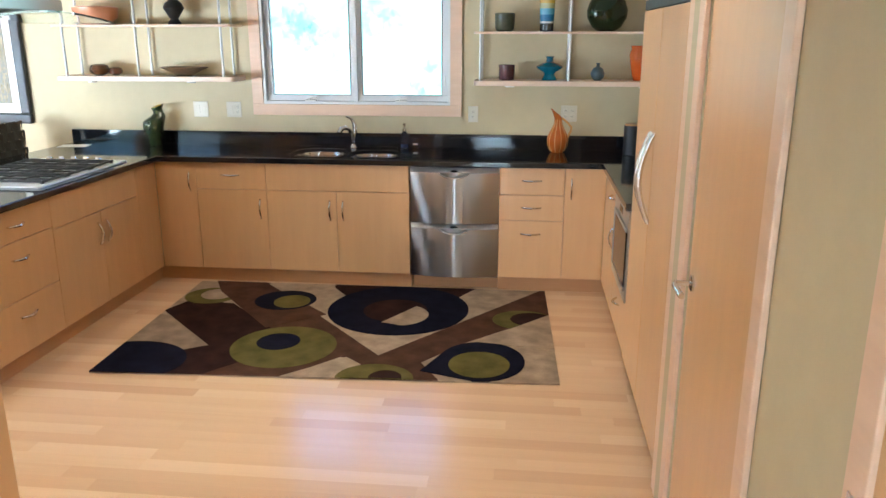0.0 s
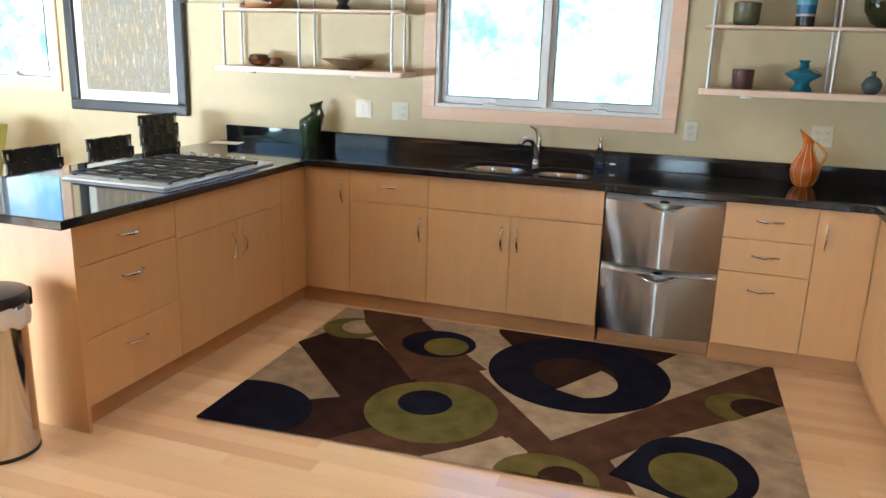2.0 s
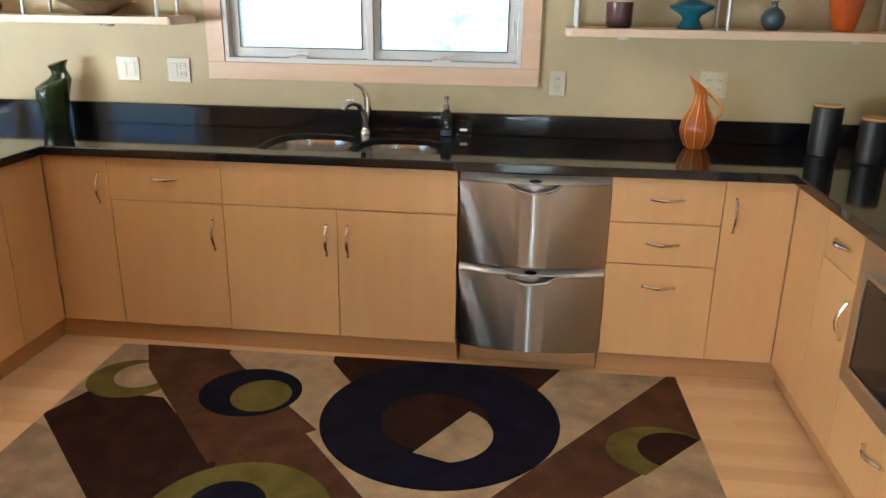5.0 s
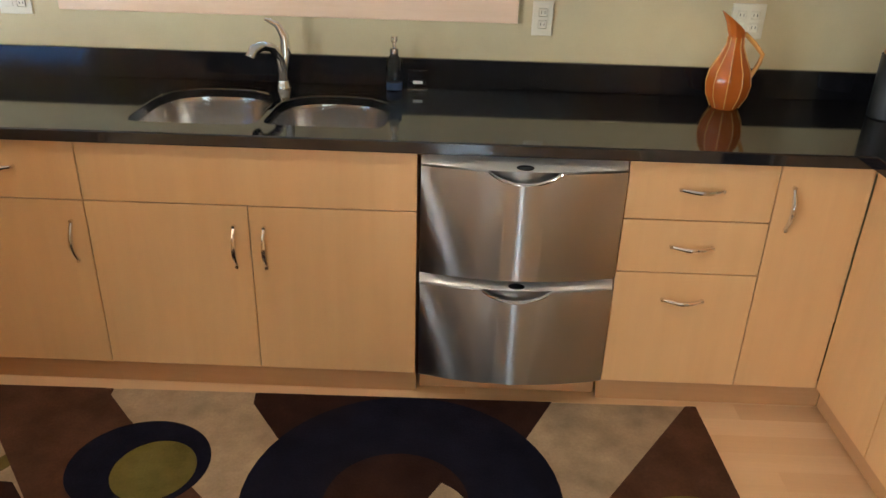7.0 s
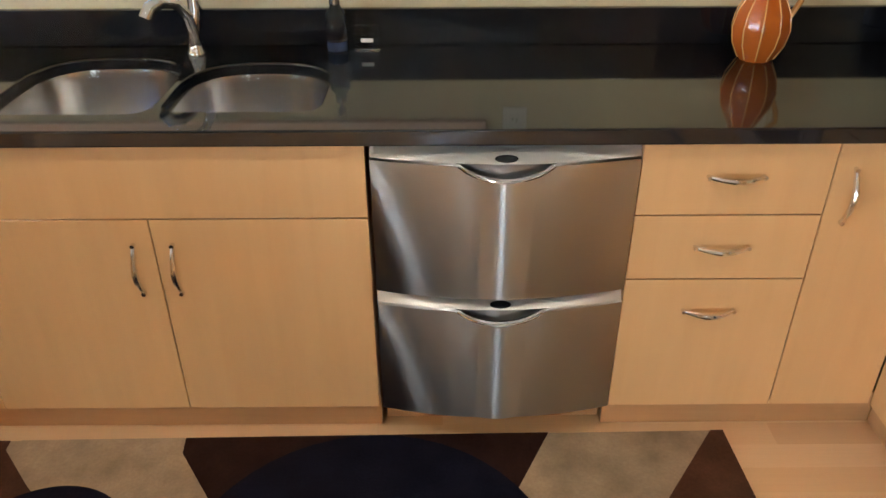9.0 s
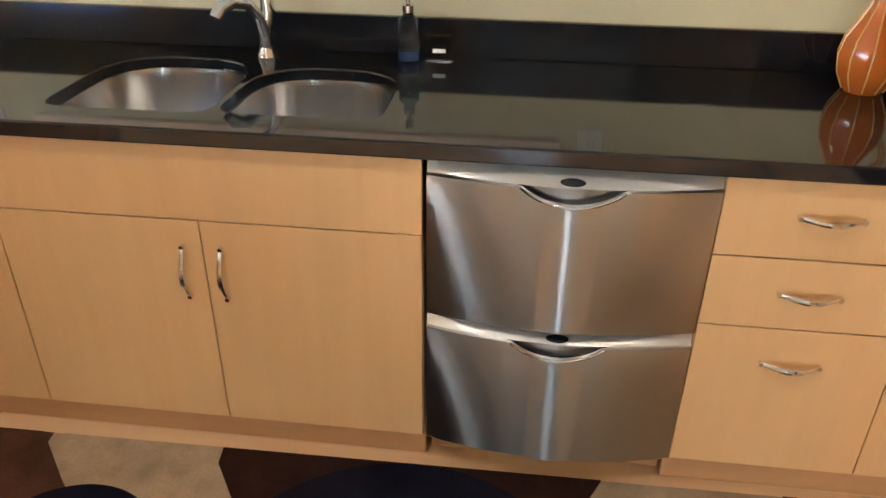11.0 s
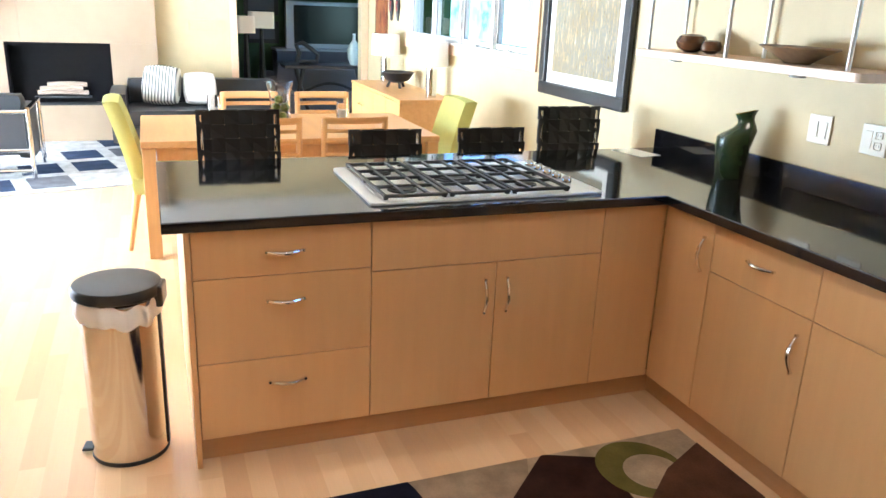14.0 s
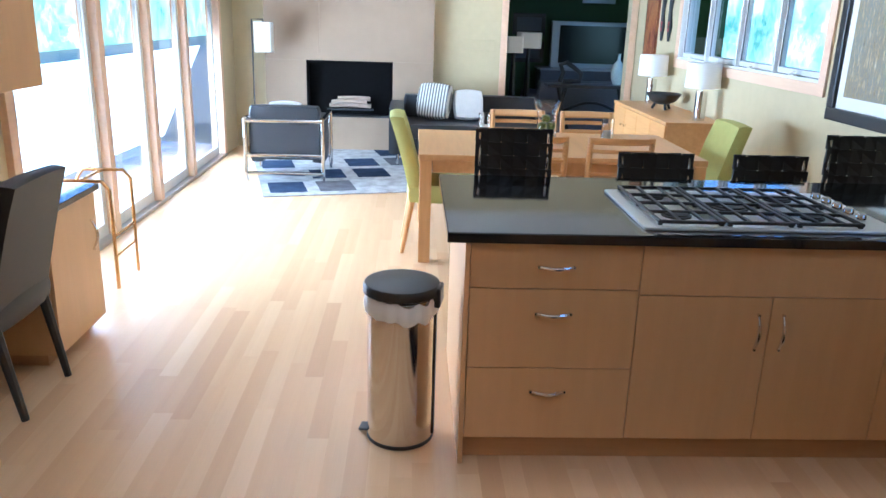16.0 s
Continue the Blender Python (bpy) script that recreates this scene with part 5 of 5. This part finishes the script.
for s in (-1, 1):
    part("arm_cushion", cushion(-0.37, 0.10, s * 0.30 - 0.06, s * 0.30 + 0.06, 0.16, 0.62, 0.12), GREY_LEATHER, ac, "", True)
for z in (0.09, 0.27, 0.60):
    part("frame_bar", tube([(0.29, -0.37, z), (0.29, 0.37, z)], 0.02, 10), CHROME, ac, "", True)
for x in (-0.44, 0.29):
    for y in (-0.37, 0.37):
        part("frame_post", tube([(x, y, 0.001), (x, y, 0.62)], 0.02, 10), CHROME, ac, "", True)
for s in (-1, 1):
    part("frame_bar", tube([(-0.44, s * 0.37, 0.62), (0.29, s * 0.37, 0.62)], 0.02, 10), CHROME, ac, "", True)


def pillow(x, y, z, rz, tilt, mat, label, w=0.42):
    ob = link("throw_pillow", cushion(-w / 2, w / 2, -0.075, 0.075, 0, w, 0.42), mat, None, "", True)
    ob.matrix_world = pose(x, y, z, tilt, 0, rz)
    return tagged(ob, label, "pillow")


def striped(name):
    m, nt, b = material(name, (0.5, 0.5, 0.5), 0.9)
    w = node(nt, "ShaderNodeTexWave", Scale=9.0, Distortion=0.3)
    nt.links.new(mapped(nt, (1, 0, 0)), w.inputs["Vector"])
    nt.links.new(ramp(nt, w.outputs["Fac"], [(0.3, (0.12, 0.12, 0.11)), (0.5, (0.35, 0.33, 0.28)), (0.8, (0.6, 0.58, 0.5))]), b.inputs["Base Color"])
    return m


pillow(-5.36, -3.36, 0.38, 90, -14, WHITE_FABRIC, "white throw pillow on the armchair", 0.36)
sf = thing("leather_sofa", -6.3, -1.48, 0, 0, "dark leather sofa with loose cushions in front of the wall", "sofa")
part("base", box(-0.45, 0.45, -0.7, 0.9, 0.12, 0.30, 0.02), GREY_LEATHER, sf)
part("seat_cushion", cushion(-0.40, 0.44, -0.69, 0.88, 0.30, 0.46, 0.1), GREY_LEATHER, sf, "", True)
part("backrest", cushion(-0.46, -0.28, -0.70, 0.90, 0.30, 0.72, 0.15), GREY_LEATHER, sf, "", True)
for y in (-0.76, 0.96):
    part("arm_cushion", cushion(-0.46, 0.46, y - 0.08, y + 0.08, 0.12, 0.64, 0.15), GREY_LEATHER, sf, "", True)
for x in (-0.42, 0.42):
    for y in (-0.74, 0.94):
        part("foot", tube([(x, y, 0.001), (x, y, 0.13)], 0.018), CHROME, sf, "", True)
pillow(-6.28, -1.84, 0.47, 65, -18, striped("striped_fabric"), "grey and cream striped throw pillow", 0.42)
pillow(-6.28, -1.42, 0.47, 95, -16, WHITE_FABRIC, "white throw pillow on the sofa", 0.35)

rg = thing("living_room_rug", -5.6, -2.85, 0, 14, "pale rug with dark blue and grey squares", "rug")
part("ground", box(-1.2, 1.2, -0.85, 1.0, 0.001, 0.012, 0.003), pile("ivory_pile", (0.45, 0.44, 0.42), (0.36, 0.35, 0.34)), rg)
BLUE_PILE, GREY_PILE = pile("blue_pile", (0.03, 0.045, 0.08), (0.02, 0.03, 0.06)), pile("grey_pile", (0.13, 0.13, 0.14), (0.10, 0.10, 0.11))
for i in range(4):
    for j in range(4):
        if (i + j) % 3 != 2:
            a, b = -1.1 + 0.58 * i, -0.78 + 0.46 * j
            part("square", box(a, a + 0.44, b, b + 0.34, 0.0125, 0.0145), BLUE_PILE if (i * j) % 2 == 0 else GREY_PILE, rg)
fl = thing("floor_lamp", -6.4, -3.74, 0, 0, "thin black floor lamp with a white rectangular shade", "lamp")
part("base", lathe([(0, 0), (0.14, 0), (0.14, 0.015), (0, 0.02)], 32), BLACK, fl, "", True)
part("pole", tube([(-0.02, -0.13, 0.015), (-0.02, -0.13, 1.51), (0.0, 0.0, 1.51), (0.0, 0.0, 1.47)], 0.009), BLACK, fl, "", True)
part("shade", prism(rounded(-0.09, 0.09, -0.09, 0.10, 0.02), 1.16, 1.48), SHADE, fl, "white rectangular shade")
vt = thing("wall_vent", FX, -1.28, 1.22, 90, "cream painted wall vent grille", "vent")
part("frame", box(-0.19, 0.19, -0.012, -0.001, 0, 0.12, 0.003), WALL, vt)
for i in range(5):
    part("slat", box(-0.17, 0.17, -0.018, -0.0125, 0.016 + 0.02 * i, 0.026 + 0.02 * i), WALL, vt)

# casing of the wide opening to the den
oc = thing("trim_den_opening", FX, 0.0, 0, 0, "maple casing round the wide opening", "trim", "", "structure")
for y0, y1 in ((-1.02, -0.94), (0.53, 0.61)):
    part("casing", box(0.001, 0.02, y0, y1, 0, 2.1, 0.003), TRIM, oc)

# ---- den ----
tv = thing("television", -9.39, 0.63, 0.90, 90, "large dark flat television in a silver frame", "television")
part("screen", box(-0.50, 0.50, -0.045, -0.03, 0.07, 0.62), SCREEN, tv, "dark screen")
bm = box(-0.62, 0.62, -0.03, 0.06, 0.0, 0.68, 0.008)
part("frame", bm, SILVER, tv, "silver frame")
for s in (-1, 1):
    part("speaker", box(s * 0.565 - 0.05, s * 0.565 + 0.05, -0.04, -0.0305, 0.04, 0.66, 0.004), SILVER, tv)
ts = thing("tv_stand", -9.40, 0.63, 0, 90, "low grey television stand", "cabinet")
part("top", box(-0.8, 0.8, -0.25, 0.25, 0.87, 0.90, 0.003), SILVER, ts)
part("body", box(-0.78, 0.78, -0.23, 0.25, 0.0, 0.869), GREY_FABRIC, ts)
ds = thing("grey_sofa", -8.55, 0.40, 0, 0, "long grey fabric sofa seen from behind", "sofa")
part("backrest", cushion(0.25, 0.48, -0.75, 0.9, 0.10, 0.80, 0.1), GREY_FABRIC, ds, "", True)
part("seat_cushion", cushion(-0.45, 0.26, -0.72, 0.87, 0.10, 0.46, 0.1), GREY_FABRIC, ds, "", True)
for y in (-0.75, 0.9):
    part("arm_cushion", cushion(-0.45, 0.46, y - 0.12, y + 0.12, 0.10, 0.62, 0.15), GREY_FABRIC, ds, "", True)
for x in (-0.4, 0.42):
    for y in (-0.7, 0.85):
        part("foot", tube([(x, y, 0.001), (x, y, 0.12)], 0.025), BLACK, ds)
ct = thing("console_table", -7.66, 0.3, 0, 0, "dark console table on curved trestle legs", "table")
part("top", box(-0.2, 0.2, -0.62, 0.62, 0.76, 0.80, 0.006), BLACK, ct)
for y in (-0.4, 0.4):
    for s in (-1, 1):
        part("leg", tube([(0, y - s * 0.05, 0.76), (0, y + s * 0.03, 0.42), (0, y + s * 0.18, 0.001)], [0.03, 0.025, 0.035], 10), BLACK, ct, "", True)
part("stretcher", tube(arc((0, -0.4, 0.42), (0, 0.4, 0.42), (0, 0, 0.14)), 0.02), BLACK, ct, "", True)
sc = thing("abstract_sculpture", -7.66, 0.0, 0.80, 0, "black abstract looped sculpture", "sculpture")
part("loop", tube([(0, -0.14, 0.02), (0, -0.10, 0.14), (0, -0.14, 0.24), (0, -0.06, 0.27), (0, 0.05, 0.20), (0, 0.14, 0.13), (0, 0.12, 0.035), (0, 0.0, 0.03), (0, -0.1, 0.03)], 0.03, 12), BLACK, sc, "", True)
pot("pale_vase", -7.66, 0.62, 0.8, [(0, 0), (0.05, 0), (0.085, 0.08), (0.09, 0.18), (0.06, 0.27), (0.022, 0.32), (0.02, 0.38), (0.027, 0.40), (0.015, 0.4), (0, 0.35)], glaze("celadon_glaze", (0.45, 0.52, 0.50), (0.38, 0.45, 0.43), 0.2), "tall pale celadon vase with a narrow neck")
for x, y, h, w in ((-7.53, -0.78, 1.18, 0.11), (-7.9, -0.54, 1.23, 0.15)):
    t = thing("tripod_lamp", x, y, 0, 0, "dark tripod lamp with a pale shade", "lamp", "tripod lamps")
    for k in range(3):
        a = 2.09 * k
        part("leg", tube([(0.2 * math.cos(a), 0.2 * math.sin(a), 0.001), (0.03 * math.cos(a), 0.03 * math.sin(a), 0.5), (0, 0, h)], 0.022), BLACK, t)
    part("shade", prism(rounded(-w, w, -w, w, 0.04), h, h + 0.2), SHADE, t, "pale square shade")
for y, z in ((-0.3, 1.36), (-0.3, 0.95), (0.75, 1.85)):
    t = thing("picture_frame", -9.66, y, z, 90, "small framed picture on the green wall", "picture", "den pictures")
    part("frame", box(-0.25, 0.25, -0.03, -0.002, 0, 0.32, 0.004), BLACK if z < 1.5 else SILVER, t)
    part("print", box(-0.19, 0.19, -0.034, -0.0305, 0.06, 0.26), GREY_FABRIC, t)

# ---- patio doors ----
pd = thing("window_3", (PD[0] + PD[1]) / 2, PY, 0, 0, "row of tall sliding glass patio doors with maple posts", "patio door", "", "structure")
c = (PD[0] + PD[1]) / 2
for x in (PD[0] + 0.03, -4.98, -3.95, -2.93, PD[1] - 0.03):
    part("post", box(x - c - 0.045, x - c + 0.045, -0.12, 0.02, 0.03, PD[2], 0.004), TRIM, pd, "maple post")
part("sill", box(PD[0] - c, PD[1] - c, -0.14, 0.02, 0.0, 0.028, 0.003), ALU, pd, "metal threshold")
part("head", box(PD[0] - c, PD[1] - c, -0.12, 0.019, PD[2] - 0.06, PD[2] - 0.001, 0.003), TRIM, pd)
xs = (PD[0] + 0.075, -4.98, -3.95, -2.93, PD[1] - 0.075)
for a, b in zip(xs, xs[1:]):
    p, q = a - c + 0.046, b - c - 0.046
    bm = box(p, p + 0.06, -0.08, -0.04, 0.03, PD[2] - 0.062, 0.003)
    box(q - 0.06, q, -0.08, -0.04, 0.03, PD[2] - 0.062, 0.003, bm)
    box(p + 0.061, q - 0.061, -0.08, -0.04, 0.03, 0.12, 0.003, bm)
    box(p + 0.061, q - 0.061, -0.08, -0.04, PD[2] - 0.14, PD[2] - 0.062, 0.003, bm)
    s = part("sash", bm, WHITE_PAINT, pd, "white sash")
    g = part("pane", box(p + 0.06, q - 0.06, -0.063, -0.057, 0.119, PD[2] - 0.139), PANE, pd)
    g.visible_shadow = False
    part("pull", box(q - 0.04, q - 0.02, -0.039, -0.02, 0.95, 1.15, 0.004), BLACK, s)

# garden chair outside
gc = thing("garden_chair", -2.5, -5.6, -0.03, 30, "blue and white garden lounge chair on the patio", "chair")
BLUE = speckled("blue_canvas", (0.10, 0.22, 0.36), (0.08, 0.18, 0.30), 120, 0.8, 0.8, 0.1)
part("seat_cushion", cushion(-0.35, 0.35, -0.4, 0.35, 0.30, 0.45, 0.2), BLUE, gc, "", True)
part("back_cushion", cushion(-0.35, 0.35, 0.30, 0.45, 0.40, 0.95, 0.2), BLUE, gc, "", True)
for sx in (-0.38, 0.38):
    part("arm", box(sx - 0.03, sx + 0.03, -0.4, 0.45, 0.58, 0.62, 0.006), WHITE_PAINT, gc)
    for sy in (-0.37, 0.42):
        part("leg", box(sx - 0.02, sx + 0.02, sy - 0.02, sy + 0.02, 0.001, 0.58, 0.003), WHITE_PAINT, gc)

# ---- desk corner ----
dk = thing("desk", 0.1, -3.93, 0, 180, "built-in maple desk with a black polished top", "desk")
part("top", box(-0.86, 1.40, -0.30, 0.285, 0.73, 0.76, 0.003), GRANITE, dk, "polished black top")
part("pedestal", box(0.86, 1.39, -0.255, 0.28, 0.06, 0.728), MAPLE, dk)
d = part("door", box(0.862, 1.388, 0.0, 0.02, 0.0, 0.66, 0.002), MAPLE, dk)
d.location = (0, 0.3325 - 0.61, 0.065)
d.location.y = -0.276
handle(d, 1.31, 0.45, 0.15, True)
part("pedestal", box(-0.85, -0.40, -0.255, 0.28, 0.06, 0.728), MAPLE, dk)
part("plinth", box(0.88, 1.37, -0.2, 0.27, 0.001, 0.059), MAPLE_KICK_SHADED, dk)
part("plinth", box(-0.83, -0.42, -0.2, 0.27, 0.001, 0.059), MAPLE_KICK_SHADED, dk)
uc = thing("upper_cabinet", -0.04, -4.02, 1.235, 180, "maple wall cabinet over the desk", "cabinet")
part("body", box(-1.0, 1.27, -0.15, 0.195, 0, 0.85), MAPLE, uc)
for i in range(4):
    a = -1.0 + 0.5675 * i
    part("door", box(a + 0.002, a + 0.5655, -0.172, -0.151, 0.002, 0.848, 0.002), MAPLE, uc)
tc = thing("tall_cabinet", 1.19, -4.075, 0, 0, "tall maple end cabinet beside the desk", "cabinet")
part("body", box(-0.21, 0.2, -0.46, 0.45, 0.0, 2.2), MAPLE, tc)
part("side_panel", box(0.2005, 0.22, -0.465, 0.475, 0.0, 2.2, 0.002), MAPLE, tc)
part("door", box(-0.208, 0.198, 0.451, 0.472, 0.1, 2.19, 0.002), MAPLE, tc)
parsons_chair("leather_chair", -0.48, -3.69, 0, LEATHER, BLACK, "black leather upholstered chair at the desk", "", 0.98)
gs = thing("brass_stool", -2.0, -3.95, 0, 0, "slender gold tubular metal stool frame", "stool")
GOLD = material("brass_tube", (0.60, 0.36, 0.14), 0.25, 1.0)[0]
for s in (-1, 1):
    part("side_loop", tube([(s * 0.17, 0.16, 0.001), (s * 0.17, 0.16, 0.60), (s * 0.17, 0.12, 0.65), (s * 0.17, -0.12, 0.65), (s * 0.17, -0.16, 0.60), (s * 0.17, -0.16, 0.001)], 0.011), GOLD, gs, "", True)
for y, z in ((0.16, 0.2), (0.16, 0.32), (-0.16, 0.2), (0.0, 0.652)):
    part("crossbar", tube([(-0.17, y, z), (0.17, y, z)], 0.009), GOLD, gs, "", True)


# ---- floor boards ----
fl = tagged(link("floor", box(FX - 0.15, XR + 0.15, -6.72, YW + 0.1, -0.10, -0.0007), FLOOR_WOOD), "pale maple strip floor", "floor", "", "structure")
tagged(link("floor_den", box(-9.78, FX - 0.151, -3.0, 1.75, -0.10, 0.0), GREY_FABRIC), "dark carpet of the den", "floor", "", "structure")
rnd = random.Random(7)
BOARD = 0.083
LENGTHS = [0.55, 0.75, 0.95, 1.2, 1.45]


def board_mesh(length):
    bm = box(0.00004, length - 0.00004, 0.00004, BOARD - 0.00004, -0.0058, 0.0)
    me = bpy.data.meshes.new("floor_board")
    bm.to_mesh(me)
    bm.free()
    me.materials.append(FLOOR_WOOD)
    return me


BOARDS = {k: board_mesh(k) for k in LENGTHS}
verts, faces, count = [], [], 0
row = 0
y = -6.6
while y < YW - 0.02:
    x = FX - rnd.uniform(0, 0.15)
    while x < XR:
        length = rnd.choice(LENGTHS)
        near = -1.6 < x and x + length < 3.2 and -4.5 < y < 0.06
        if near and count < 300:
            ob = new("floor_board", BOARDS[length])
            ob.parent = fl
            ob.location = (x, y, 0)
            count += 1
        else:
            n = len(verts)
            a, b, c, d = x + 0.00004, min(x + length, XR) - 0.00004, y + 0.00004, y + BOARD - 0.00004
            verts += [(a, c, 0), (b, c, 0), (b, d, 0), (a, d, 0), (a, c, -0.0058), (b, c, -0.0058), (b, d, -0.0058), (a, d, -0.0058)]
            faces += [(n, n + 1, n + 2, n + 3), (n, n + 4, n + 5, n + 1), (n + 1, n + 5, n + 6, n + 2), (n + 2, n + 6, n + 7, n + 3), (n + 3, n + 7, n + 4, n)]
        x += length
    y += BOARD
me = bpy.data.meshes.new("board_rest")
me.from_pydata(verts, [], faces)
me.materials.append(FLOOR_WOOD)
rest = new("board_rest", me)
rest.parent = fl
tagged(rest, "", "", "", "stuff")
